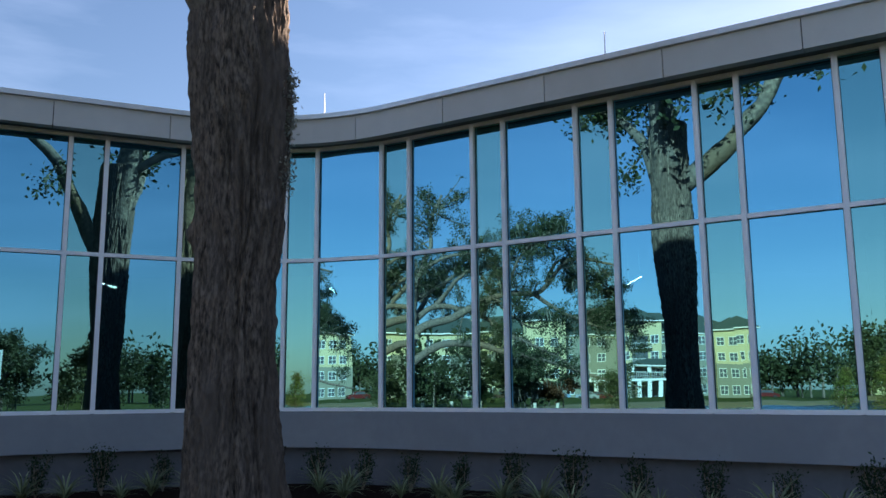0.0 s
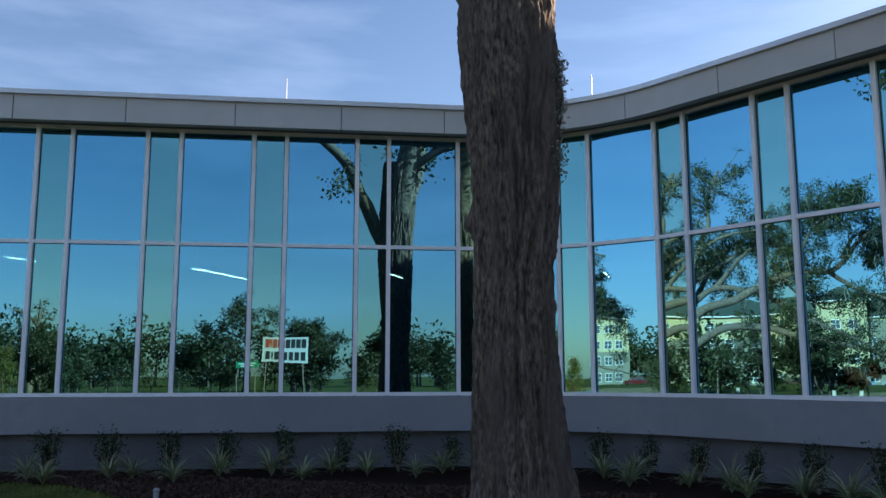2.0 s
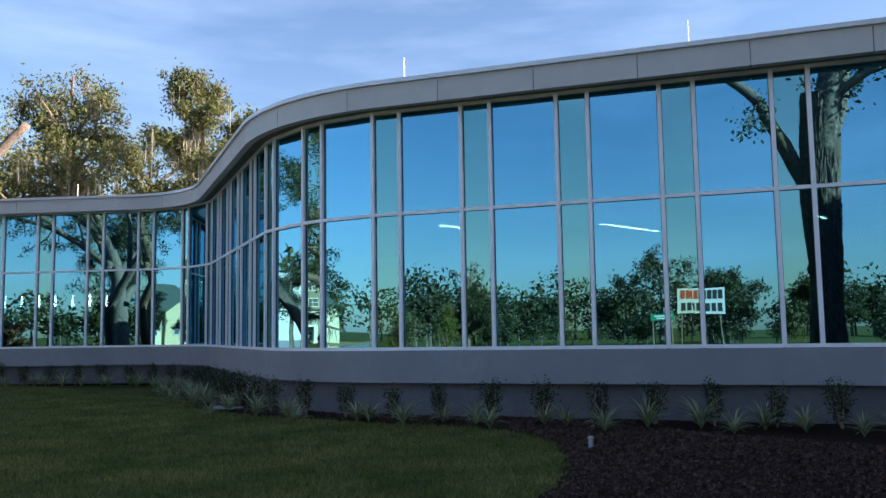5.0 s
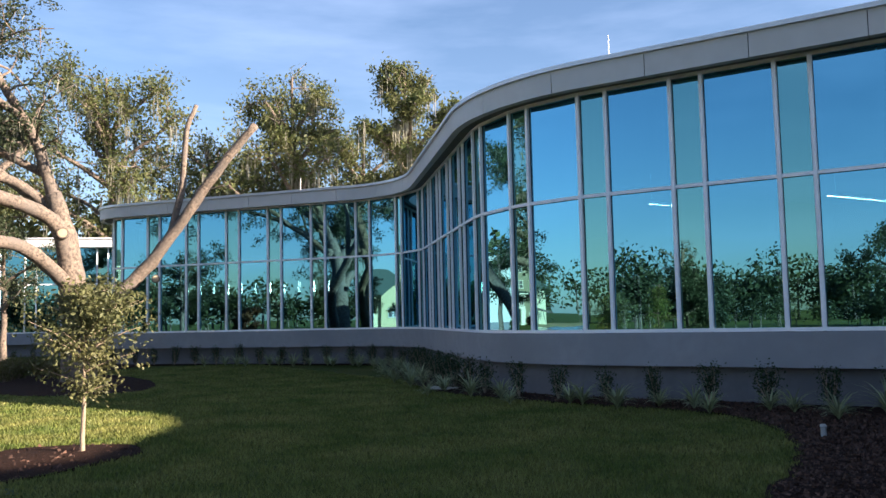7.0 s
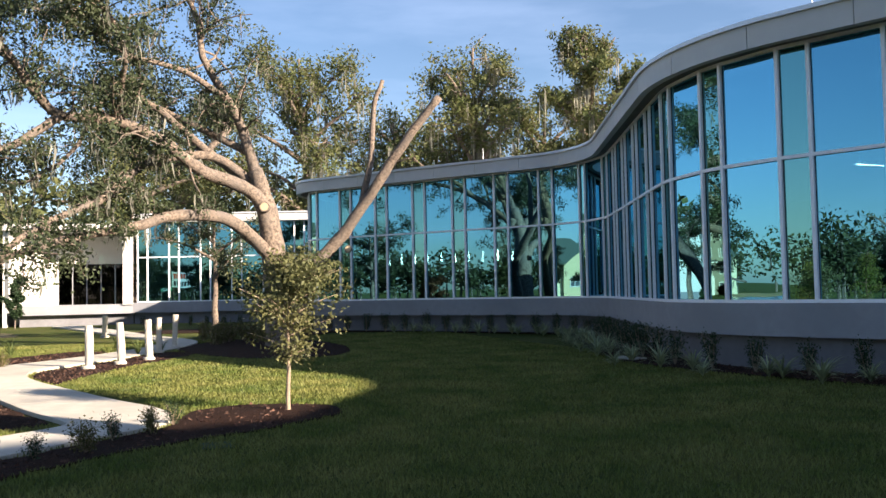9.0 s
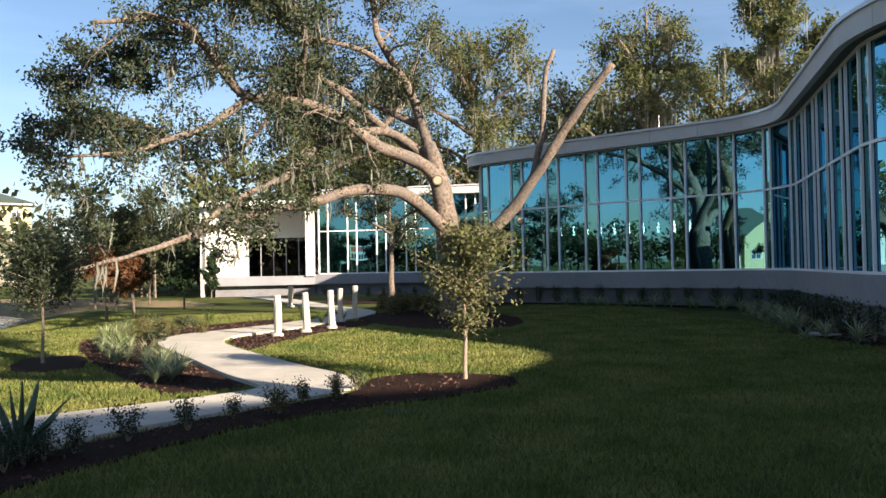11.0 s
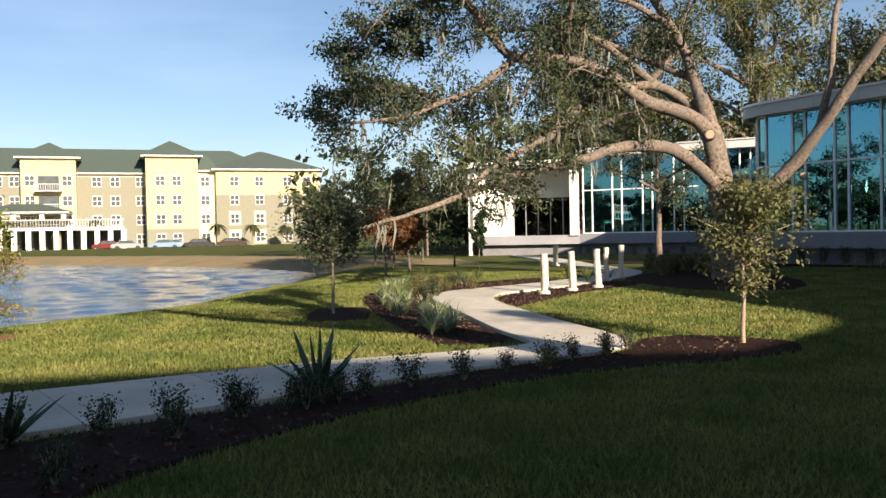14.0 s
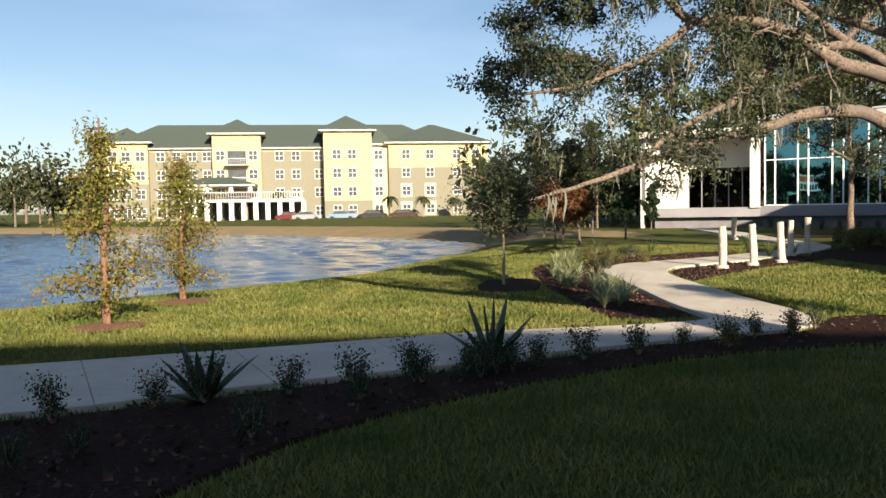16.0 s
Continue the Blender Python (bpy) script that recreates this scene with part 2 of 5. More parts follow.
def edge_distance(poly, x, y):
    d = np.full(np.asarray(x).shape, 1e9)
    for i in range(len(poly)):
        (x0, y0), (x1, y1) = poly[i], poly[(i + 1) % len(poly)]
        ll = (x1 - x0) ** 2 + (y1 - y0) ** 2
        t = np.clip(((x - x0) * (x1 - x0) + (y - y0) * (y1 - y0)) / ll, 0, 1)
        d = np.minimum(d, np.hypot(x - x0 - t * (x1 - x0), y - y0 - t * (y1 - y0)))
    return d


def leaves(centres, per, radius, size, squash=0.8, droop=0.0, rng=None):
    """Small pointed leaves scattered round the centres: two triangles each, folded along the rib."""
    rng = rng or np.random.default_rng(3)
    c = np.repeat(np.asarray(centres, float), per, axis=0)
    n = len(c)
    off = rng.normal(size=(n, 3)) * radius * 0.5
    off[:, 2] *= squash
    c = c + off
    ax = rng.normal(size=(n, 3))
    ax[:, 2] -= droop
    ax /= np.linalg.norm(ax, axis=1)[:, None]
    w = np.cross(ax, rng.normal(size=(n, 3)))
    w /= np.linalg.norm(w, axis=1)[:, None] + 1e-9
    L = (size * (0.6 + 0.8 * rng.random(n)))[:, None]
    nn = np.cross(ax, w)
    v = np.stack([c, c + ax * L * 0.5 + w * L * 0.26 + nn * L * 0.06, c + ax * L, c + ax * L * 0.5 - w * L * 0.26 + nn * L * 0.06], 1).reshape(-1, 3)
    b = np.arange(n)[:, None] * 4
    return v, np.concatenate([b + [0, 1, 2], b + [0, 2, 3]], 0)


# ---- ground, water, beds and path ----
WATER_Z = -0.42
POND = [tuple(p) for p in spline([(-9.5, -19.5), (-11.6, -14.6), (-14.0, -13.5), (-16.5, -12.4), (-20.9, -11.4), (-28.2, -12.0), (-37.5, -13.0), (-42.5, -14.4), (-45.5, -17.0), (-50, -22.5), (-56, -33), (-64, -56), (-66, -85), (-58, -112), (-36, -118), (-17, -92), (-10, -55), (-7.5, -30), (-9.5, -19.5)], 1.5)[:-1]]


def ground_z(x, y):
    x, y = np.asarray(x, float), np.asarray(y, float)
    near = (np.abs(x + 35) < 60) & (np.abs(y + 60) < 75)
    d = np.full(x.shape, 99.0)
    d[near] = edge_distance(POND, x[near], y[near])
    ins = np.zeros(x.shape, bool)
    ins[near] = inside(POND, x[near], y[near])
    rise = np.clip(d / 3.2, 0, 1)
    z = WATER_Z + 0.02 + (0.02 - WATER_Z - 0.02) * rise * rise * (3 - 2 * rise) + 0.012 * np.sin(x * 0.45) * np.cos(y * 0.4) * rise
    return np.where(ins, WATER_Z - np.minimum(0.9, 0.05 + d * 0.22), z)


gx = np.concatenate([-np.geomspace(3000, 82, 16), np.arange(-80, -46, 1.5), np.arange(-46, 12, 0.45), np.geomspace(12.2, 3000, 24)])
gy = np.concatenate([-np.geomspace(3000, 124, 14), np.arange(-121, -24, 2.0), np.arange(-24, 17, 0.45), np.geomspace(17.2, 3000, 24)])
GX, GY = np.meshgrid(gx, gy, indexing="ij")
gv = np.stack([GX, GY, ground_z(GX.ravel(), GY.ravel()).reshape(GX.shape)], -1).reshape(-1, 3)
ii, jj = np.meshgrid(np.arange(len(gx) - 1), np.arange(len(gy) - 1), indexing="ij")
k0 = (ii * len(gy) + jj).ravel()
gf = np.stack([k0, k0 + len(gy), k0 + len(gy) + 1, k0 + 1], 1)
ground = tagged(new("ground", quick_mesh("ground", gv, gf, LAWN)), "mown green lawn sloping to the pond", "lawn", kind="structure")
ground.data.materials.append(SAND)
gc = gv[gf].mean(1)
nearp = (np.abs(gc[:, 0] + 35) < 60) & (np.abs(gc[:, 1] + 60) < 75)
dd = np.full(len(gc), 99.0)
dd[nearp] = edge_distance(POND, gc[nearp, 0], gc[nearp, 1])
sandy = (dd < np.where(gc[:, 0] < -40, 8.0, 0.35)) | inside(POND, gc[:, 0], gc[:, 1])
ground.data.polygons.foreach_set("material_index", sandy.astype(np.int32))

WATER = bpy.data.materials.new("pond_water")
WATER.use_nodes = True
n_, l_ = WATER.node_tree.nodes, WATER.node_tree.links
wb = n_["Principled BSDF"]
wb.inputs["Base Color"].default_value, wb.inputs["Roughness"].default_value, wb.inputs["IOR"].default_value = (0.035, 0.065, 0.12, 1), 0.16, 1.34
w_tc, w_map, w_n, w_b = n_.new("ShaderNodeTexCoord"), n_.new("ShaderNodeMapping"), n_.new("ShaderNodeTexNoise"), n_.new("ShaderNodeBump")
w_map.inputs["Scale"].default_value = (1.9, 0.8, 1)
w_map.inputs["Rotation"].default_value = (0, 0, 0.5)
w_n.inputs["Scale"].default_value, w_n.inputs["Detail"].default_value = 2.6, 3
w_b.inputs["Strength"].default_value, w_b.inputs["Distance"].default_value = 0.22, 0.12
l_.new(w_tc.outputs["Object"], w_map.inputs["Vector"])
l_.new(w_map.outputs["Vector"], w_n.inputs["Vector"])
l_.new(w_n.outputs["Fac"], w_b.inputs["Height"])
l_.new(w_b.outputs["Normal"], wb.inputs["Normal"])
wx = np.concatenate([np.arange(-68, -46, 0.5), np.arange(-46, -6, 0.24)])
wy = np.concatenate([np.arange(-120, -62, 1.2), np.arange(-62, -9, 0.24)])
WX, WY = np.meshgrid(wx, wy, indexing="ij")
wr = np.random.default_rng(77)
WZ = np.zeros(WX.shape)
for _ in range(14):
    ang, lam = 0.9 + wr.normal() * 0.55, 0.95 + 0.9 * wr.random()
    WZ += 0.0052 * lam * np.sin((WX * math.cos(ang) + WY * math.sin(ang)) * 2 * math.pi / lam + wr.random() * 6.28 + 0.8 * np.sin(WX * 0.21 + WY * 0.13 + wr.random() * 6))
wi, wj = np.meshgrid(np.arange(len(wx) - 1), np.arange(len(wy) - 1), indexing="ij")
w0 = (wi * len(wy) + wj).ravel()
wf = np.stack([w0, w0 + len(wy), w0 + len(wy) + 1, w0 + 1], 1)
wv = np.stack([WX.ravel(), WY.ravel(), WATER_Z - 0.02 + WZ.ravel()], 1)
wc = wv[wf].mean(1)
wf = wf[inside(POND, wc[:, 0], wc[:, 1]) | (edge_distance(POND, wc[:, 0], wc[:, 1]) < 0.5)]
used, wf = np.unique(wf, return_inverse=True)
water_mesh = quick_mesh("water", wv[used], wf.reshape(-1, 4), WATER)
water_mesh.polygons.foreach_set("use_smooth", [True] * len(water_mesh.polygons))
tagged(new("water", water_mesh), "rippled blue pond water", "pond", kind="structure")


def bed(label, outline, z=0.03):
    """A mulch bed with a slightly raised, uneven edge."""
    pts = spline(outline + [outline[0]], 0.25)[:-1]
    pts = pts + np.random.normal(size=pts.shape) * 0.025
    b = Build()
    n = len(pts)
    c = pts.mean(0)
    inner = pts + (c - pts) / np.linalg.norm(c - pts, axis=1)[:, None] * 0.08
    b.add([(x, y, ground_z(x, y) - 0.03) for x, y in pts] + [(x, y, ground_z(x, y) + z) for x, y in inner], [(i, (i + 1) % n, n + (i + 1) % n, n + i) for i in range(n)])
    b.f.append(tuple(range(n, 2 * n)))
    solo("mulch_bed", b, MULCH, label, "mulch bed", kind="structure")
    return [tuple(p) for p in pts]


BED_WALL = bed("dark brown bark mulch bed along the curved wall", [(9, 10), (7, 7), (3, 4.5), (-1.5, 4.2), (-4.6, 5.6), (-5.9, 7.6), (-6.9, 8.9), (-8.3, 10.1), (-9.8, 10.55), (-12.9, 9.75), (-14.9, 9.35), (-17.0, 9.55), (-20, 10.7), (-24.5, 12.6), (-27, 13.1), (-29, 11.9), (-33, 8.6), (-34.0, 6.8), (-31.5, 5.2), (-33, 4.2), (-38.2, 5.3), (-37.8, 0.2), (-41.5, 0.0), (-41.5, 8), (-36.5, 8), (-30, 13.5), (-26.3, 15), (-21, 13.6), (-15.5, 11.5), (-11.5, 12.5), (-5, 15.6), (-1.5, 15.9), (4, 13)])
BED_NEAR = bed("shaded bark mulch bed beside the pavement", [(1.0, -11.0), (-2.2, -8.2), (-4.9, -5.6), (-6.0, -4.65), (-6.95, -3.8), (-7.8, -2.95), (-8.8, -2.1), (-9.6, -1.35), (-10.45, -0.5), (-11.05, 0.12), (-11.7, 0.3), (-12.4, 0.5), (-12.75, 1.1), (-12.55, 1.9), (-12.0, 2.4), (-11.2, 2.2), (-10.4, 1.2), (-9.85, 0.15), (-8.8, -1.13), (-7.66, -1.97), (-6.87, -2.44), (-5.75, -3.0), (-4.6, -3.22), (-3.0, -3.5), (-1, -4.2), (2, -6)])
BED_INNER = bed("bark mulch bed with striped grasses inside the pavement's bend", [(-11.95, -1.25), (-13.5, -1.85), (-15.95, -2.75), (-17.69, -3.42), (-19.12, -3.88), (-20.5, -4.0), (-21.8, -3.75), (-23.1, -2.85), (-25.0, -1.65), (-26.5, -1.3), (-27.2, -2.2), (-25.5, -3.6), (-23.4, -4.9), (-21.3, -5.75), (-18.76, -5.3), (-15.2, -3.95), (-12.84, -2.9), (-11.6, -2.15)])
BED_POSTS = bed("bark mulch bed round the bleached posts", [(-17.3, -1.75), (-19.2, -2.32), (-20.5, -2.3), (-21.35, -1.85), (-22.2, -1.25), (-24.3, -0.2), (-25.4, 0.3), (-24.4, 1.1), (-23.2, 0.75), (-21.3, -0.3), (-19.3, -1.15)])
BED_OAK = bed("leaf-strewn mulch under the oak", [(-24.5, 0.9), (-27, 0.7), (-31, 2.2), (-31, 4.3), (-26.5, 5.4), (-22.5, 4.9), (-21.2, 3.6), (-22.0, 1.9)])
BED_TREE = bed("mulch ring round a young tree", [(-14.9, -4.2), (-16.2, -4.4), (-17.3, -4.9), (-17.0, -5.7), (-15.8, -5.6), (-14.6, -5.0)])

# path of cast slabs
EDGES = [(-1.0, -15.0, 1.0, -13.4), (-3.9, -10.9, -2.2, -9.4), (-6.54, -7.35, -5.0, -5.7), (-7.57, -6.14, -6.1, -4.7), (-8.32, -5.24, -7.0, -3.88), (-9.18, -4.29, -7.85, -3.05), (-10.04, -3.21, -8.85, -2.22), (-10.73, -2.05, -9.65, -1.45), (-11.35, -1.25, -10.5, -0.6), (-11.68, -1.06, -11.1, 0.05), (-12.05, -1.15, -11.9, 0.2),
         (-13.5, -1.77, -12.9, -0.05), (-14.7, -2.2, -13.9, -0.52), (-15.95, -2.65, -15.5, -1.17), (-17.69, -3.32, -17.62, -2.0), (-19.12, -3.78, -19.2, -2.42), (-20.49, -3.9, -20.5, -2.4), (-21.68, -3.67, -21.4, -1.95), (-23.0, -2.75, -22.3, -1.35), (-25.0, -1.5, -24.4, -0.3), (-28.0, -0.2, -28.2, 1.1), (-31.5, 0.2, -31.2, 1.3), (-36.4, -1.2, -36.3, -0.1), (-44.0, -3.1, -43.8, -1.8), (-51.5, -5.2, -51.3, -4.0)]
pavement = thing("pavement", "pale concrete garden path cast in slabs", "path", kind="structure")
ed = spline(EDGES, 0.16)
EL, ER = ed[:, :2], ed[:, 2:]
pl = np.column_stack([(EL + ER) / 2, np.linalg.norm(EL - ER, axis=1)])
step = 13
for i in range(0, len(pl) - 1, step):
    j = min(i + step, len(pl) - 1)
    seg = list(range(i, j + 1))
    b = Build()
    L, R = [], []
    for k in seg:
        w = 0.04 if k == i else 0.0
        L.append(EL[k] * (1 - w) + EL[min(k + 1, j)] * w)
        R.append(ER[k] * (1 - w) + ER[min(k + 1, j)] * w)
    ring = L + R[::-1]
    top = 0.085
    m = len(ring)
    c = np.mean(ring, axis=0)
    ins_ = [p + (c - p) / np.linalg.norm(c - p) * 0.012 for p in ring]
    v = [(x, y, -0.06) for x, y in ring] + [(x, y, top - 0.006) for x, y in ring] + [(x, y, top) for x, y in ins_]
    b.add(v, [(a + q, (a + 1) % m + q, m + (a + 1) % m + q, m + a + q) for q in (0, m) for a in range(m)])
    h = len(L)
    b.f += [(2 * m + a, 2 * m + a + 1, 2 * m + m - 2 - a, 2 * m + m - 1 - a) for a in range(h - 1)]
    part("slab", b, CONCRETE, pavement)
PATH_LINE = pl

# ---- the curved glass building ----
SILL, BAND, MID, TOP, ROOF_Z = 1.275, 0.67, 3.87, 5.90, 6.36


def filleted(corners, step=0.05):
    """A chain of straight runs with rounded corners (x, y, radius), sampled evenly."""
    out = [np.array(corners[0][:2])]
    for k in range(1, len(corners) - 1):
        a, b, c = (np.array(corners[q][:2]) for q in (k - 1, k, k + 1))
        r = corners[k][2]
        u, v = (a - b) / np.linalg.norm(a - b), (c - b) / np.linalg.norm(c - b)
        half = math.acos(max(-1, min(1, float(u @ v)))) / 2
        t = r / math.tan(half)
        m = (u + v) / np.linalg.norm(u + v)
        centre = b + m * r / math.sin(half)
        p, q = b + u * t - centre, b + v * t - centre
        turn = math.atan2(p[0] * q[1] - p[1] * q[0], float(p @ q))
        for w in np.linspace(0, turn, 40):
            out.append(centre + np.array([p[0] * math.cos(w) - p[1] * math.sin(w), p[0] * math.sin(w) + p[1] * math.cos(w)]))
    out.append(np.array(corners[-1][:2]))
    out = np.array(out)
    d = np.concatenate([[0], np.cumsum(np.linalg.norm(np.diff(out, axis=0), axis=1))])
    s = np.linspace(0, d[-1], int(d[-1] / step))
    return np.stack([np.interp(s, d, out[:, 0]), np.interp(s, d, out[:, 1])], 1)


CURVE = filleted([(9.6, 7.72, 0), (-2.62, 15.52, 4.2), (-14.5, 9.86, 5.2), (-26.2, 14.56, 4.0), (-36.9, 5.88, 1.8), (-42.0, 9.6, 1.5), (-48.9, 11.2, 2.0), (-53.0, -1.05, 0)])
arc = np.concatenate([[0], np.cumsum(np.linalg.norm(np.diff(CURVE, axis=0), axis=1))])


def on_curve(s):
    p = np.array([np.interp(s, arc, CURVE[:, k]) for k in (0, 1)])
    q = np.array([np.interp(s + 0.03, arc, CURVE[:, k]) for k in (0, 1)]) - np.array([np.interp(s - 0.03, arc, CURVE[:, k]) for k in (0, 1)])
    q /= np.linalg.norm(q)
    return p, q, np.array([-q[1], q[0]])      # point, direction, inward is minus this


library = thing("glass_building", "low curved building with teal mirror glass and a pale roof band", "building", kind="structure")


def outward(s):
    p, q, nn = on_curve(s)
    return p, (nn if nn[1] < 0 or s > arc[-1] - 5 else nn)


# direction runs right to left (towards -x), so the outward side is its left hand
def offset_line(d, ss):
    return [tuple(on_curve(s)[0] + on_curve(s)[2] * d) for s in ss]


def ribbon(build, ss, d0, d1, z0, z1):
    """A solid strip along the curve between two offsets and two heights."""
    a, b = offset_line(d0, ss), offset_line(d1, ss)
    n = len(ss)
    v = [(x, y, z) for line, z in ((a, z0), (b, z0), (b, z1), (a, z1)) for x, y in line]
    f = []
    for i in range(n - 1):
        for k in range(4):
            k2 = (k + 1) % 4
            f.append((k * n + i, k * n + i + 1, k2 * n + i + 1, k2 * n + i))
    f += [(0, n, 2 * n, 3 * n), (n - 1, 4 * n - 1, 3 * n - 1, 2 * n - 1)]
    build.add(v, f)


# mullion stations: wide and narrow lights in turn, set out from the convex bay
WIDE, NARROW = 1.25, 0.57
s_anchor = arc[np.argmin(np.hypot(CURVE[:, 0] + 14.0, CURVE[:, 1] - 10.43))]
s_right = arc[np.argmin(np.hypot(CURVE[:, 0] - 5.12, CURVE[:, 1] - 10.58))]
unit = (s_anchor - s_right) / (12 * WIDE + 11 * NARROW)
WIDE, NARROW = WIDE * unit, NARROW * unit
stations, kinds = [s_anchor], []
s, wide = s_anchor, True
while s - (WIDE if wide else NARROW) > 0.1:
    s -= WIDE if wide else NARROW
    stations.insert(0, s)
    kinds.insert(0, wide)
    wide = not wide
s_wing = arc[np.argmin(np.hypot(CURVE[:, 0] + 26.41, CURVE[:, 1] - 13.95))]      # the rhythm starts anew past the inner corner
s, wide = s_anchor, False
while s + (WIDE if wide else NARROW) < s_wing - 0.3:
    s += WIDE if wide else NARROW
    stations.append(s)
    kinds.append(wide)
    wide = not wide
stations.append(s_wing)
kinds.append(s_wing - s > 0.9)
s, wide = s_wing, True
while s + (WIDE if wide else NARROW) < arc[-1] - 0.1:
    s += WIDE if wide else NARROW
    stations.append(s)
    kinds.append(wide)
    wide = not wide


def upright(s, z0, z1, w=0.074, out=0.07, back=0.05):
    p, q, nn = on_curve(s)
    m = Matrix(((q[0], nn[0], 0, p[0]), (q[1], nn[1], 0, p[1]), (0, 0, 1, 0), (0, 0, 0, 1)))
    b = Build()
    c = 0.008
    for (u, d) in (((-w / 2, w / 2), (-back, out - c)), ((-w / 2 + c, w / 2 - c), (out - c, out))):
        b.box(u[0], d[0], z0, u[1], d[1], z1, m)
    return b


for s in stations:
    part("mullion", upright(s, SILL, TOP), FRAME, library)
for i, wide in enumerate(kinds):
    a, b_ = on_curve(stations[i])[0], on_curve(stations[i + 1])[0]
    q = (b_ - a) / np.linalg.norm(b_ - a)
    nn = np.array([-q[1], q[0]])
    ln = np.linalg.norm(b_ - a)
    m = Matrix(((q[0], nn[0], 0, a[0]), (q[1], nn[1], 0, a[1]), (0, 0, 1, 0), (0, 0, 0, 1)))
    for z0, z1 in ((SILL + 0.05, MID - 0.03), (MID + 0.03, TOP - 0.05)):
        b = Build()
        tilt = np.random.normal() * 0.0006
        b.add([m @ Vector((x, y, z)) for x, y, z in ((0.03, 0, z0), (ln - 0.03, tilt * ln, z0), (ln - 0.03, tilt * ln + np.random.normal() * 0.0012, z1), (0.03, 0, z1))], [(0, 1, 2, 3)])
        pane = part("window_pane", b, GLASS_WIDE if wide else GLASS_NARROW, library)
        g = Build()
        for x0, zz0, x1, zz1 in ((0.028, z0 - 0.012, 0.05, z1 + 0.012), (ln - 0.042, z0 - 0.012, ln - 0.028, z1 + 0.012), (0.028, z0 - 0.012, ln - 0.028, z0 + 0.006), (0.028, z1 - 0.006, ln - 0.028, z1 + 0.012)):
            g.box(x0, -0.01, zz0, x1, 0.012, zz1, m)
        part("gasket", g, GASKET, pane)
    for zr, hh, oo in ((SILL + 0.025, 0.062, 0.075), (MID, 0.062, 0.062), (TOP - 0.025, 0.062, 0.062)):
        b = Build()
        b.box(0.03, -0.05, zr - hh / 2, ln - 0.03, oo, zr + hh / 2, m)
        part("rail", b, FRAME, library)

all_s = np.arange(0.0, arc[-1], 0.16)
fine = list(all_s) + [arc[-1]]
b = Build(); ribbon(b, fine, -0.35, 0.10, BAND, SILL - 0.012); part("sill_band", b, STUCCO, library, "smooth grey stucco band under the glass")
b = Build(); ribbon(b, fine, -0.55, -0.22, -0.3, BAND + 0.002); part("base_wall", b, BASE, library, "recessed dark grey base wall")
b = Build(); ribbon(b, fine, -0.3, 0.44, TOP + 0.004, TOP + 0.10); part("soffit", b, SOFFIT_SHADE, library, "dark shadowed soffit")
b = Build(); ribbon(b, fine, -0.35, 0.52, ROOF_Z - 0.06, ROOF_Z + 0.02); part("coping", b, COPING, library, "thin metal coping", smooth=False)
# fascia panels, one per pair of lights
mod = WIDE + NARROW
s = (stations[1] % mod) + 0.3
cuts = [0.0] + list(np.arange(s, arc[-1], mod)) + [arc[-1]]
for a, b_ in zip(cuts, cuts[1:]):
    if b_ - a > 0.1:
        b = Build()
        ribbon(b, np.linspace(a + 0.007, b_ - 0.007, 9), 0.30, 0.46, TOP - 0.03, ROOF_Z - 0.062)
        part("fascia_panel", b, FASCIA, library)
b = Build(); ribbon(b, fine, 0.25, 0.42, TOP + 0.08, ROOF_Z - 0.07); part("fascia_backing", b, SOFFIT_SHADE, library)

# roof deck and the dark room behind the glass
deck = offset_line(-0.1, np.arange(0, arc[-1], 0.6)) + [(-56, -1.0), (-56, 33), (30, 33), (24, 12)]
b = Build(); b.prism(deck, ROOF_Z - 0.3, ROOF_Z - 0.05); part("roof", b, ROOF, library)
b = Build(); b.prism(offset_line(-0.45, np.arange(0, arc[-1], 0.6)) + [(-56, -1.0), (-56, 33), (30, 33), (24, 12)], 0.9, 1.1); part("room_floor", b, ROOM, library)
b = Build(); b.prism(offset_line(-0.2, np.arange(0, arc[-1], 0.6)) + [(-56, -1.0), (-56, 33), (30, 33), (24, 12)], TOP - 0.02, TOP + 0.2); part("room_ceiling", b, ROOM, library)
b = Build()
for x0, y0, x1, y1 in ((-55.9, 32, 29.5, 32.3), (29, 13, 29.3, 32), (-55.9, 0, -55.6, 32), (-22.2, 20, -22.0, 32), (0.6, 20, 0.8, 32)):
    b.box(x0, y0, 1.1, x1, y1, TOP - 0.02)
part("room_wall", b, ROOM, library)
# unseen taller block past the curved front's end, added to shade path and lawn
b = Build()
b.prism([(12.3, 24.5), (13.3, 21.0), (14.2, 17.2), (16.25, 12.6), (20.0, 8.8), (29.0, 0.3), (45, 16), (29, 33)], -0.3, 12.35)
part("tall_block", b, STUCCO, library, "unseen plain block added to shade the lawn and path")

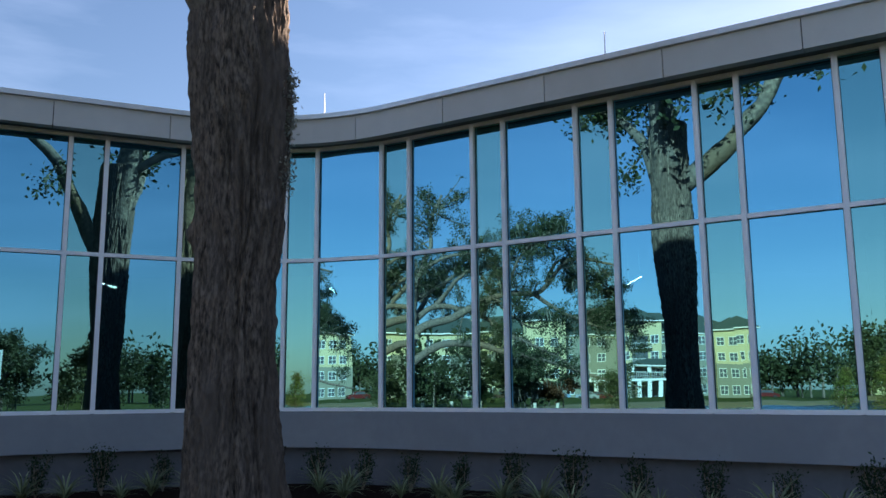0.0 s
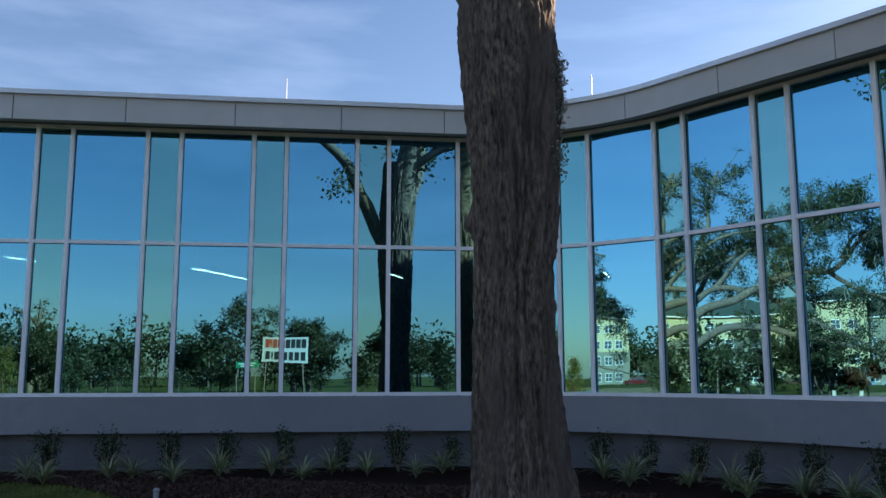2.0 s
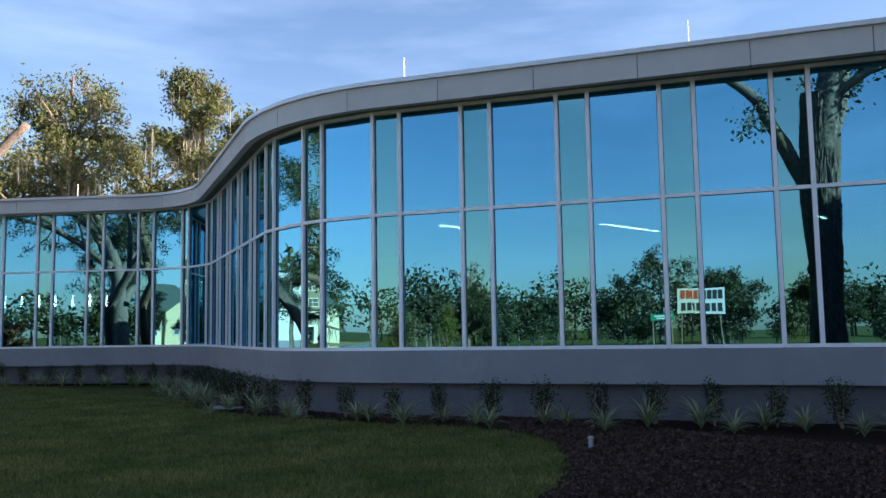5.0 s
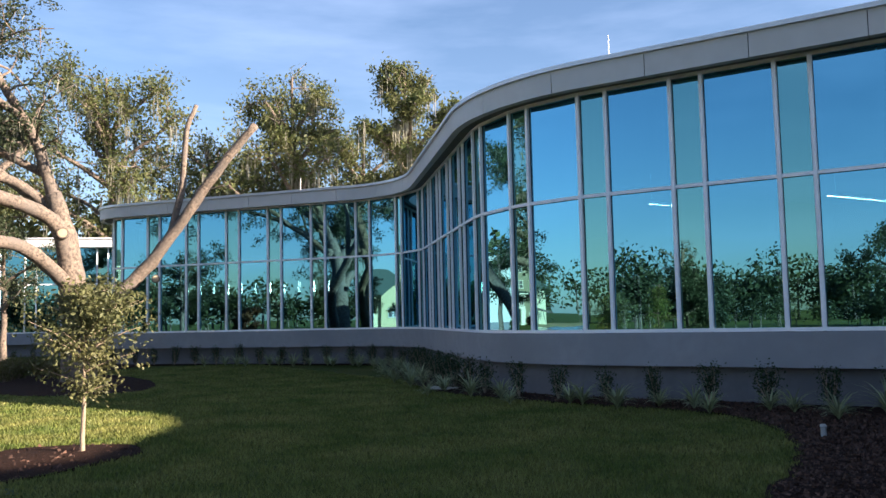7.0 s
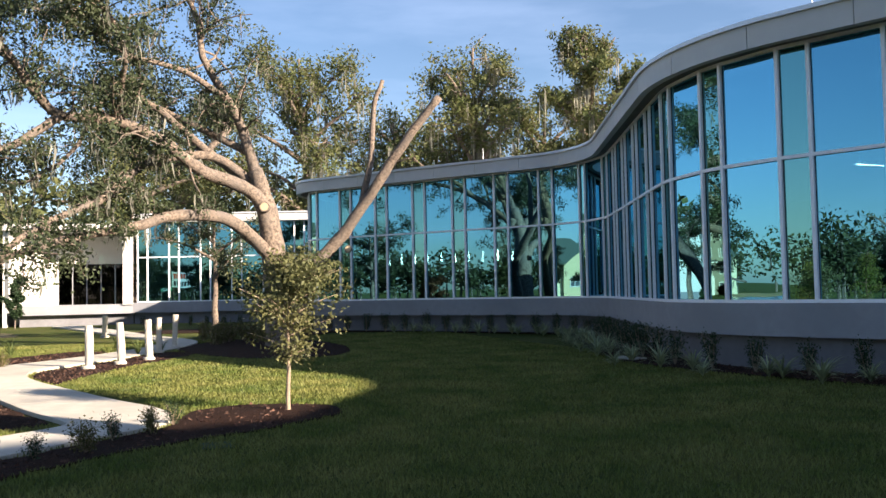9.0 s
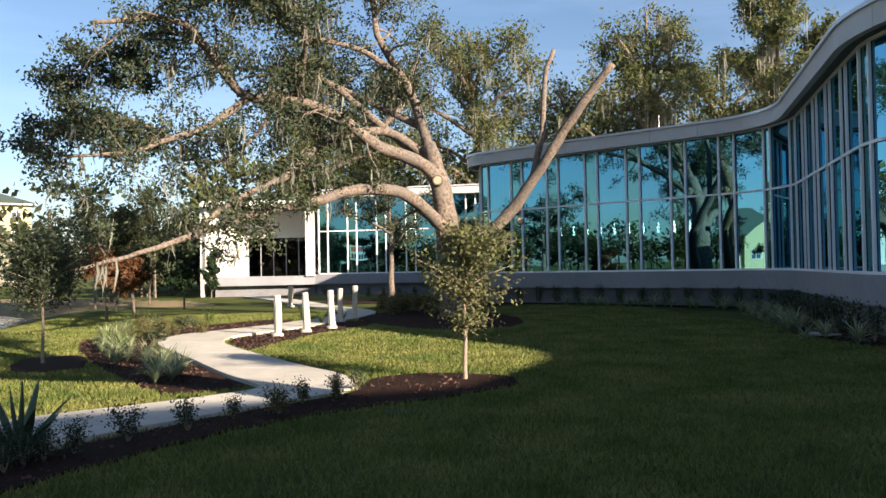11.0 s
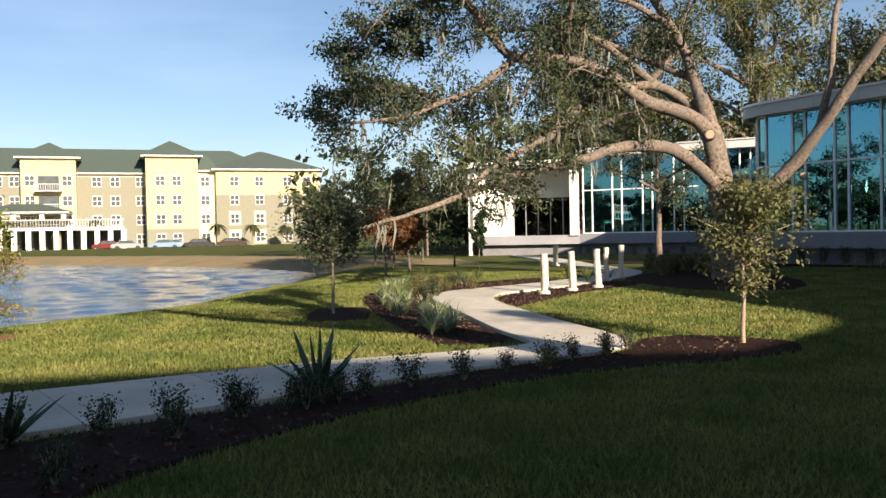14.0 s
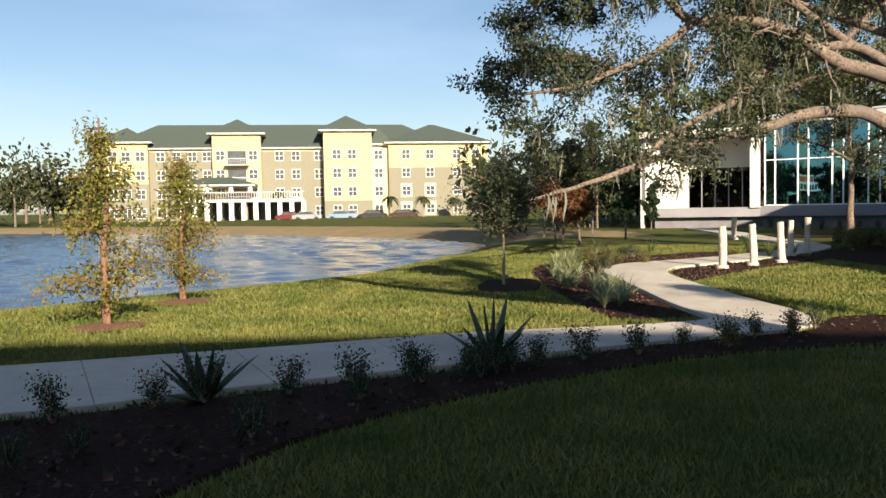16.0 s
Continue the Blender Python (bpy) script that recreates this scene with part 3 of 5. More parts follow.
# slim strip lamps under the room's ceiling
for x, y, rz, ln in ((-15.6, 24.2, 90, 3.5), (-19.0, 19.2, 90, 1.1), (-24.7, 27.6, 90, 2.1), (-30.3, 28.1, 90, 1.7), (5.95, 26.3, 90, 1.9), (-3.65, 28.2, 90, 1.3), (-10.4, 26.5, 90, 1.2)):
    m = pose(x, y, 4.9, 0, 0, rz)
    t = thing("strip_lamp", "slim white strip lamp hung inside the glass", "lamp", group="strip lamps")
    b = Build(); b.box(-ln / 2, -0.03, 0.02, ln / 2, 0.03, 0.08, m); part("housing", b, FRAME, t)
    b = Build(); b.box(-ln / 2, -0.025, 0.0, ln / 2, 0.025, 0.018, m); part("tube", b, TUBE, t)
    for e in (-0.4, 0.4):
        b = Build(); b.box(e * ln - 0.006, -0.006, 0.08, e * ln + 0.006, 0.006, TOP - 0.02 - 4.9, m); part("hanger", b, FRAME, t)

# row of small pendants inside the farther bay
for k in range(11):
    x, y = -37.33 + 0.533 * k, 9.48 + 0.427 * k
    t = thing("pendant_lamp", "small white pendant lamp hung inside the glass", "lamp", (x, y, 2.78), group="pendant lamps")
    b = Build(); b.tube([(0, 0, 0), (0, 0, 0.04), (0, 0, 0.40), (0, 0, 0.46)], [0.045, 0.05, 0.04, 0.015], 10); part("shade", b, PENDANT, t)
    b = Build(); b.tube([(0, 0, 0.46), (0, 0, TOP - 2.80)], [0.008, 0.008], 5); part("cord", b, GASKET, t)

# lightning rods on the coping
for x, y in ((-11.87, 10.58), (-7.07, 12.74), (-2.17, 14.30), (2.37, 11.95), (-22.0, 12.3), (-29.5, 11.6)):
    s = arc[np.argmin(np.hypot(CURVE[:, 0] - x, CURVE[:, 1] - y))]
    p, q, nn = on_curve(s)
    p = p + nn * 0.2
    b = Build()
    b.tube([(p[0], p[1], ROOF_Z + 0.01), (p[0], p[1], ROOF_Z + 0.03), (p[0], p[1], ROOF_Z + 0.04), (p[0], p[1], ROOF_Z + 0.5)], [0.05, 0.05, 0.011, 0.009], 6)
    solo("lightning_rod", b, FRAME, "thin pale lightning rod on the roof edge", "lightning rod", "lightning rods")

# far wing: white column, recessed dark windows under a deep roof and a white splayed wall
wing = thing("far_wing", "far wing with white column, dark windows and white splayed wall", "building", kind="structure")
XF = -53.0
b = Build(); b.box(XF - 0.28, -1.62, SILL - 0.1, XF + 0.24, -1.06, 5.44); part("column", b, WHITE_WALL, wing, "white stucco column")
WIN_A, WIN_B = Vector((-55.4, -1.35)), Vector((-56.0, -5.35))
wq = (WIN_B - WIN_A).normalized()
END = Matrix(((wq.x, -wq.y, 0, WIN_A.x), (wq.y, wq.x, 0, WIN_A.y), (0, 0, 1, 0), (0, 0, 0, 1)))
WL = (WIN_B - WIN_A).length
b = Build(); b.box(-0.3, -0.35, 3.62, WL + 0.2, 0.12, 5.44, END); part("white_panel", b, WHITE_WALL, wing, "white stucco panel over the windows")
for i in range(5):
    x0 = i * WL / 5
    b = Build(); b.box(x0 + 0.02, -0.22, 1.19, x0 + WL / 5 - 0.02, -0.2, 3.62, END); part("window_pane", b, GLASS_DARK, wing, "dark shaded glass")
    b = Build(); b.box(x0 - 0.03, -0.25, 1.19, x0 + 0.03, -0.12, 3.62, END); part("mullion", b, STUCCO, wing)
b = Build(); b.prism([(-56.1, -5.3), (-53.4, -7.62), (-53.55, -7.8), (-56.4, -5.4)], 1.18, 5.44); part("splayed_wall", b, WHITE_WALL, wing, "white splayed stucco wall")
b = Build(); b.prism([(XF + 0.1, -1.05), (XF + 0.1, -7.1), (-56.2, -7.1), (-56.2, -1.05)], 0.66, 1.20); part("sill_band", b, STUCCO, wing)
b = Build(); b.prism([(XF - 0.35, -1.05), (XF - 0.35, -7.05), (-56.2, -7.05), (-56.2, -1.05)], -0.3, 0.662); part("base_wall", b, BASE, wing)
b = Build(); b.prism([(XF + 0.45, -1.04), (XF + 0.05, -7.9), (-60.0, -8.0), (-60.0, -1.04)], 5.442, 5.8); part("fascia_panel", b, FASCIA, wing)
b = Build(); b.box(-66, -7.95, -0.3, -53.6, -7.75, 5.44); part("side_wall", b, WHITE_WALL, wing)


# ---- trees ----
def limb_tube(build, pts, r0, r1, sides=9, wob=0.18, step=0.25):
    P = spline(pts, step)
    n = len(P)
    k = np.linspace(0, 1, n)
    P = P + np.array([noise.noise_vector(Vector(p) * 1.7) for p in P]) * 0.05 * np.minimum(1, k[:, None] * 3)
    build.tube(P, (r0 + (r1 - r0) * k ** 0.8), sides, wob)
    return P


def twigs(build, P, rng, count, length, r, spread=1.0, start=0.25, lift=0.15, depth=2, tips=None):
    """Forking side branches off a limb; gathers their ends."""
    tips = [] if tips is None else tips
    n = len(P)
    for _ in range(count):
        i = int(n * (start + (1 - start) * rng.random()))
        i = min(i, n - 2)
        d = P[min(i + 1, n - 1)] - P[i]
        d = d / (np.linalg.norm(d) + 1e-9)
        v = d * 0.5 + rng.normal(size=3) * spread * np.array([1, 1, 0.75])
        v[2] += lift
        v /= np.linalg.norm(v)
        ln = length * (0.5 + rng.random())
        m = 5
        q = [P[i]]
        for k in range(m):
            v = v + rng.normal(size=3) * 0.22
            v /= np.linalg.norm(v)
            q.append(q[-1] + v * ln / m)
        q = np.array(q)
        build.tube(q, np.linspace(r, r * 0.3, m + 1), 5, 0.1, cap=False)
        tips.extend(q[2:])
        if depth > 1:
            twigs(build, q, rng, 3, length * 0.5, r * 0.45, spread, 0.2, lift * 0.5, depth - 1, tips)
    return tips


def hang(points, rng, length, mat_name="moss"):
    """Drooping tapered strands below the given points."""
    V, F = [], []
    for p in points:
        for _ in range(rng.integers(3, 8)):
            a = rng.random() * 6.28
            w = (0.012 + 0.02 * rng.random()) * max(1.0, length / 0.9)
            L = length * (0.3 + rng.random())
            o = p + rng.normal(size=3) * (0.10, 0.10, 0.05)
            b0 = len(V)
            for k, ww in ((0, 0.6), (0.35, 1.0), (0.7, 0.7), (1.0, 0.08)):
                c = o + np.array([0.04 * np.sin(a + 3 * k), 0.04 * np.cos(a + 4 * k), -L * k])
                V.append(c + np.array([np.cos(a), np.sin(a), 0]) * w * ww)
                V.append(c - np.array([np.cos(a), np.sin(a), 0]) * w * ww)
            F += [(b0 + 2 * k, b0 + 2 * k + 1, b0 + 2 * k + 3, b0 + 2 * k + 2) for k in range(3)]
    return np.array(V), np.array(F)


def oak():
    rng = np.random.default_rng(11)
    t = thing("oak_tree", "spreading live oak with sunlit limbs, dark leaves and hanging moss", "tree")
    trunk = Build()
    limb_tube(trunk, [(-26.51, 3.75, -0.20), (-26.51, 3.69, 0.76), (-26.53, 3.55, 2.08), (-26.56, 3.39, 3.40), (-26.57, 3.29, 4.12), (-26.82, 2.98, 5.38)], 0.55, 0.24, 14)
    part("trunk", trunk, BARK_LIT, t, smooth=True)
    limbs = [
        ([(-26.56, 3.45, 3.16), (-26.26, 2.89, 4.60), (-25.55, 1.35, 5.17), (-24.88, 0.19, 5.91), (-24.38, -0.99, 6.33), (-23.83, -2.23, 6.27), (-23.40, -2.87, 6.88), (-22.94, -3.55, 7.79), (-22.37, -4.29, 7.96), (-21.65, -5.73, 7.60)], 0.26, 0.051, 32, 1.4),
        ([(-23.83, -2.23, 6.27), (-23.24, -3.19, 5.42), (-22.60, -4.15, 4.94), (-21.91, -5.13, 4.47), (-21.17, -6.45, 4.36)], 0.12, 0.031, 21, 1.3),
        ([(-26.57, 3.34, 3.76), (-26.86, 2.98, 5.38), (-27.40, 2.46, 7.24), (-27.95, 1.55, 9.04), (-28.32, 1.33, 10.60), (-28.49, 0.63, 12.04)], 0.22, 0.061, 27, 1.7),
        ([(-27.53, 2.22, 7.72), (-27.14, 0.79, 8.50), (-26.80, -0.78, 8.73), (-26.26, -1.95, 9.40), (-25.37, -3.81, 9.64)], 0.11, 0.031, 32, 1.4),
        ([(-26.54, 3.49, 2.68), (-25.73, 2.15, 3.75), (-24.86, 0.79, 3.83), (-24.16, -0.33, 3.51), (-23.38, -1.87, 3.10), (-22.21, -3.55, 2.49), (-21.30, -4.55, 2.06), (-20.27, -5.76, 1.67)], 0.23, 0.036, 14, 1.0),
        ([(-26.93, 3.33, 4.72), (-26.96, 1.78, 5.79), (-26.32, 0.37, 5.65), (-25.60, -0.49, 5.14), (-24.61, -1.29, 4.22), (-23.56, -2.49, 3.52), (-22.46, -3.51, 2.62)], 0.16, 0.071, 14, 1.0),
        ([(-26.81, 3.93, 0.76), (-27.28, 4.98, 2.58), (-27.13, 5.65, 3.34), (-26.75, 6.27, 4.24), (-26.33, 6.94, 5.36), (-25.82, 7.80, 6.74), (-25.34, 8.49, 7.66)], 0.26, 0.122, 0, 1.0),
        ([(-26.75, 6.27, 4.24), (-26.89, 6.67, 6.15), (-27.10, 6.84, 7.65), (-27.25, 7.17, 8.56)], 0.12, 0.071, 0, 1.0),
        ([(-26.96, 1.78, 5.79), (-27.52, 0.07, 7.36), (-27.74, -0.83, 7.90), (-27.49, -1.46, 7.41), (-26.96, -2.17, 5.91), (-26.38, -3.27, 4.90), (-25.85, -4.29, 4.84)], 0.14, 0.031, 19, 1.1),
        ([(-23.45, -2.73, 6.88), (-24.17, -3.81, 7.96), (-24.41, -5.01, 8.08), (-24.17, -6.21, 7.36), (-23.69, -7.17, 6.40)], 0.10, 0.031, 27, 1.1),
        ([(-22.61, -4.11, 4.96), (-22.97, -5.25, 5.56), (-23.09, -6.45, 5.44), (-22.73, -7.41, 4.72)], 0.07, 0.025, 27, 1.0),
        ([(-26.9, 3.3, 4.6), (-28.5, 1.6, 6.2), (-31.0, 0.2, 7.2), (-33.5, -1.0, 7.6), (-35.5, -2.2, 7.4)], 0.16, 0.04, 28, 1.4),
        ([(-28.5, 1.6, 6.2), (-30.5, 2.5, 7.4), (-32.5, 2.2, 8.4), (-34.5, 1.5, 8.8)], 0.12, 0.03, 26, 1.3),
        ([(-27.2, 2.9, 6.0), (-28.5, -0.5, 7.8), (-30.5, -3.0, 8.6), (-32.0, -5.0, 8.6)], 0.13, 0.03, 26, 1.4),
        ([(-24.41, -0.93, 6.40), (-22.73, -0.69, 7.84), (-21.77, -1.41, 8.80), (-21.05, -2.61, 9.16)], 0.09, 0.031, 25, 1.1),
    ]
    tips, mossy = [], []
    for pts, r0, r1, k, ln in limbs:
        b = Build()
        P = limb_tube(b, pts, r0, r1, 10)
        if k:
            tips += twigs(b, P, rng, k, ln, max(0.022, r1 * 0.7), 1.0, 0.3, 0.12)
            mossy += [P[i] for i in rng.integers(len(P) // 4, len(P), 5)]
        part("limb", b, BARK_LIT, t, smooth=True)
    tips = np.array(tips)
    keep = tips[rng.random(len(tips)) < 0.8]
    v, f = leaves(keep, 19, 0.29, 0.11, 0.8, 0.2, rng)
    part("crown", quick_mesh("crown", v, f, OAK_LEAF), None, t, "small dark evergreen leaves")
    v, f = hang([tips[i] for i in rng.integers(0, len(tips), 170)] + mossy, rng, 0.6)
    part("moss", quick_mesh("moss", v, f, MOSS), None, t, "grey hanging moss")
    for p, r in (((-26.15, 3.17, 4.22), 0.155), ((-26.83, 5.85, 2.98), 0.11)):
        b = Build()
        b.tube([p, np.array(p) + (0.12, -0.03, 0.0)], [r * 1.15, r], 14)
        knot = part("knot_rim", b, BARK_LIT, t)
        b = Build()
        b.tube([np.array(p) + (0.10, -0.025, 0.0), np.array(p) + (0.125, -0.032, 0)], [r * 0.8, r * 0.78], 14)
        part("cut_face", b, CUT_WOOD, knot, "pale sawn branch stub")


def old_trunk():
    """The thick near trunk with ridged bark, a burr and high limbs."""
    rng = np.random.default_rng(5)
    t = thing("old_oak_trunk", "thick old oak trunk with furrowed dark bark and flared foot", "tree")
    base = Vector((-1.37, 5.97, 0))
    na = 210
    V = []
    axis = spline([(0.12, 0, -0.3), (0.06, 0, 0.3), (0.0, 0, 1.2), (-0.02, 0, 2.2), (0.01, 0.02, 2.8), (-0.03, 0.02, 3.6), (-0.05, 0.04, 4.4), (0.0, 0.08, 5.2), (0.04, 0.12, 6.2)], 0.02)
    zs = np.concatenate([np.linspace(-0.3, 4.9, 250), np.linspace(5.05, 6.2, 10)])
    for z in zs:
        cx = np.interp(z, axis[:, 2], axis[:, 0])
        cy = np.interp(z, axis[:, 2], axis[:, 1])
        r = 0.270 + 0.12 * math.exp(-max(z, 0) / 0.45) + 0.03 * math.sin(z * 1.7 + 1) + 0.02 * max(0, z - 3.4)
        for k in range(na):
            a = 2 * math.pi * k / na
            ca, sa = math.cos(a), math.sin(a)
            rr = r * (1 + 0.05 * math.cos(3 * a + 0.7 * z) + 0.035 * math.cos(5 * a + 1.0))
            rr += 0.07 * math.exp(-max(z, 0) / 0.5) * (0.5 + 0.5 * math.cos(6 * a + 0.5))
            # deep seam low on the front
            rr -= 0.06 * math.exp(-((a - 4.95) / 0.09) ** 2) * max(0, min(1, (2.6 - z) / 1.2))
            # burr on the flank and swelling above
            rr += 0.09 * math.exp(-((a - 3.25) / 0.2) ** 2 - ((z - 2.72) / 0.11) ** 2)
            rr += 0.05 * math.exp(-((a - 6.1) / 0.4) ** 2 - ((z - 3.6) / 0.4) ** 2)
            wob = 0.25 * noise.noise(Vector((ca * 2, sa * 2, z * 1.5)))
            q = Vector((math.cos(a + wob) * 8, math.sin(a + wob) * 8, z * 2.4))
            rid = 1 - abs(noise.noise(q + Vector((0, 0, 5)))) * 2
            rid2 = abs(noise.noise(Vector((ca * 17, sa * 17, z * 6))))
            rr += 0.042 * rid + 0.026 * rid2
            V.append((base.x + cx + ca * rr, base.y + cy + sa * rr, z))
    n = len(zs)
    F = np.array([(i * na + k, i * na + (k + 1) % na, (i + 1) * na + (k + 1) % na, (i + 1) * na + k) for i in range(n - 1) for k in range(na)])
    me = quick_mesh("trunk", np.array(V), F, BARK_OLD)
    me.polygons.foreach_set("use_smooth", [True] * len(me.polygons))
    part("trunk", me, None, t, "deeply furrowed dark bark")
    b0 = np.array(base)
    limbs = [
        ([(0.0, 0.1, 4.9), (0.08, 0.2, 5.8), (0.12, 0.35, 6.8), (0.15, 0.5, 8.0), (0.5, 0.7, 9.6), (0.8, 0.4, 11.5)], 0.29, 0.09, 10, 1.4),
        ([(-0.05, 0.05, 4.05), (-0.42, -0.12, 4.75), (-0.8, -0.22, 5.6), (-1.25, -0.3, 6.35), (-2.1, -0.45, 7.0), (-3.3, -0.7, 7.6)], 0.19, 0.05, 10, 0.6),
        ([(0.02, 0.05, 5.0), (0.55, -0.5, 5.6), (1.15, -1.1, 6.5), (1.6, -1.6, 7.7), (2.4, -2.3, 9.0)], 0.20, 0.07, 9, 1.2),
        ([(0.08, 0.25, 6.0), (0.7, 0.75, 6.5), (1.7, 1.2, 6.7), (2.6, 1.6, 7.3)], 0.10, 0.03, 14, 0.6),
        # limb out of view overhead, added so that its leaves darken the lawn
        ([(0.1, 0.3, 7.0), (-2.2, -0.9, 8.7), (-4.8, -2.6, 9.4), (-7.2, -4.2, 9.6)], 0.17, 0.05, 30, 1.5),
    ]
    tips = []
    for pts, r0, r1, k, ln in limbs:
        b = Build()
        P = limb_tube(b, np.array(pts) + b0, r0, r1, 12)
        tips += twigs(b, P, rng, k, ln, 0.03, 1.0, 0.45, 0.1)
        part("limb", b, BARK_LIT, t, smooth=True)
    tips = np.array(tips)
    # leaves set thicker above 8.2, where the added limb blocks the sky
    v, f = leaves(tips[rng.random(len(tips)) < np.where(tips[:, 2] > 8.2, 0.95, 0.5)], 18, 0.32, 0.12, 0.8, 0.2, rng)
    part("crown", quick_mesh("crown", v, f, OAK_LEAF), None, t)
    # fuzzy growth on the flank
    pts = [b0 + np.array([0.315 + 0.03 * rng.random(), -0.1 + 0.1 * rng.random(), 3.0 + 0.9 * rng.random()]) for _ in range(70)]
    v, f = leaves(pts, 14, 0.05, 0.03, 1.4, 0.8, rng)
    part("moss", quick_mesh("moss", v, f, MOSS), None, t, "wispy moss on the flank")
    k = 1.24
    t.matrix_basis = Matrix.Translation((-1.778, 7.426, 1.6)) @ Matrix.Diagonal((k, k, k, 1)) @ Matrix.Translation((-base.x, -base.y, -1.6))


def broad_tree(name, label, x, y, h, crown_w, seed, leaf_mat, n_limbs=7, per=12, leaf=0.16, trunk_r=0.3, moss=False, density=0.7, low=0.35):
    """A limbed tree: trunk, spreading limbs, twigs, and leaves in uneven clumps."""
    rng = np.random.default_rng(seed)
    z0 = float(ground_z(np.array([x]), np.array([y]))[0]) - 0.1
    t = thing(name, label, "tree", (x, y, z0))
    b = Build()
    lean = rng.normal(size=2) * 0.04 * h
    P = limb_tube(b, [(0, 0, 0), (lean[0] * 0.3, lean[1] * 0.3, h * 0.2), (lean[0], lean[1], h * 0.45), (lean[0] * 1.4, lean[1] * 1.4, h * 0.75), (lean[0] * 1.5, lean[1] * 1.5, h * 0.92)], trunk_r, trunk_r * 0.15, 9, 0.15, h / 25)
    part("trunk", b, BARK_LIT, t, smooth=True)
    tips = []
    b = Build()
    for i in range(n_limbs):
        k = low + (0.85 - low) * (i + rng.random()) / n_limbs
        p0 = P[int(k * (len(P) - 1))]
        a = 2.4 * i + rng.random()
        reach = crown_w * 0.5 * (0.45 + 0.85 * rng.random()) * (1 - 0.45 * max(0, k - 0.5) * 2)
        d = np.array([math.cos(a), math.sin(a), 0])
        pts = [p0, p0 + d * reach * 0.35 + (0, 0, h * 0.08), p0 + d * reach * 0.7 + (0, 0, h * 0.13), p0 + d * reach + (0, 0, h * (0.1 + 0.1 * rng.random()))]
        Q = limb_tube(b, pts, trunk_r * 0.45, trunk_r * 0.1, 6, 0.1, h / 25)
        tips += twigs(b, Q, rng, 9, crown_w * 0.16, trunk_r * 0.09, 1.0, 0.3, 0.2)
    tips += twigs(b, P, rng, 10, crown_w * 0.16, trunk_r * 0.1, 1.0, 0.6, 0.3)
    part("branchwork", b, BARK_LIT, t)
    tips = np.array(tips)
    tips = tips[rng.random(len(tips)) < density]
    v, f = leaves(tips, per, crown_w * 0.058, leaf, 0.8, 0.2, rng)
    part("crown", quick_mesh("crown", v, f, leaf_mat), None, t)
    if moss:
        v, f = hang([tips[i] for i in rng.integers(0, len(tips), 120)], rng, h * 0.08)
        part("moss", quick_mesh("moss", v, f, MOSS), None, t, "grey hanging moss")
    return t


def conical_tree(label, x, y, h, w, seed):
    """Young cypress: straight red-brown stem, feathery short branches."""
    rng = np.random.default_rng(seed)
    z0 = float(ground_z(np.array([x]), np.array([y]))[0]) - 0.05
    t = thing("cypress_tree", label, "tree", (x, y, z0), group="young cypresses")
    b = Build()
    P = limb_tube(b, [(0, 0, 0), (0.02, 0, h * 0.3), (0.0, 0.03, h * 0.7), (0.02, 0, h)], 0.065, 0.012, 8, 0.1, 0.15)
    part("trunk", b, TRUNK_RED, t, smooth=True)
    b = Build()
    tips = []
    for i in range(52):
        k = 0.2 + 0.78 * rng.random()
        p0 = P[int(k * (len(P) - 1))]
        a = rng.random() * 6.28
        ln = w * 0.5 * (1.08 - k) * (0.5 + 0.8 * rng.random()) + 0.12
        q = np.array([p0, p0 + np.array([math.cos(a) * ln * 0.5, math.sin(a) * ln * 0.5, 0.12 * ln]), p0 + np.array([math.cos(a) * ln, math.sin(a) * ln, 0.05 * ln])])
        q = spline(q, ln / 6)
        b.tube(q, np.linspace(0.012, 0.004, len(q)), 4, cap=False)
        tips.extend(q[1:])
    part("branchwork", b, TRUNK_RED, t)
    v, f = leaves(tips, 19, 0.17, 0.06, 1.1, 0.8, rng)
    part("crown", quick_mesh("crown", v, f, CYPRESS_LEAF), None, t, "feathery green and rust needles")
    b = Build()
    ring = [(0.55 * math.cos(a) * (1 + 0.12 * math.sin(3 * a)), 0.5 * math.sin(a), 0.075) for a in np.linspace(0, 6.28, 22)[:-1]]
    b.add(ring + [(0, 0, 0.12)], [(i, (i + 1) % 21, 21) for i in range(21)])
    part("mulch_ring", b, NEEDLE_LITTER, t, "rust needle litter")


TRUNK_RED = material("cypress_bark", (0.13, 0.065, 0.04), (0.22, 0.12, 0.075), 14, 0.9, 0.6, 40, stretch=(1, 1, 0.2))
NEEDLE_LITTER = material("needle_litter", (0.13, 0.05, 0.025), (0.2, 0.09, 0.05), 30, 0.95, 0.8, 50)


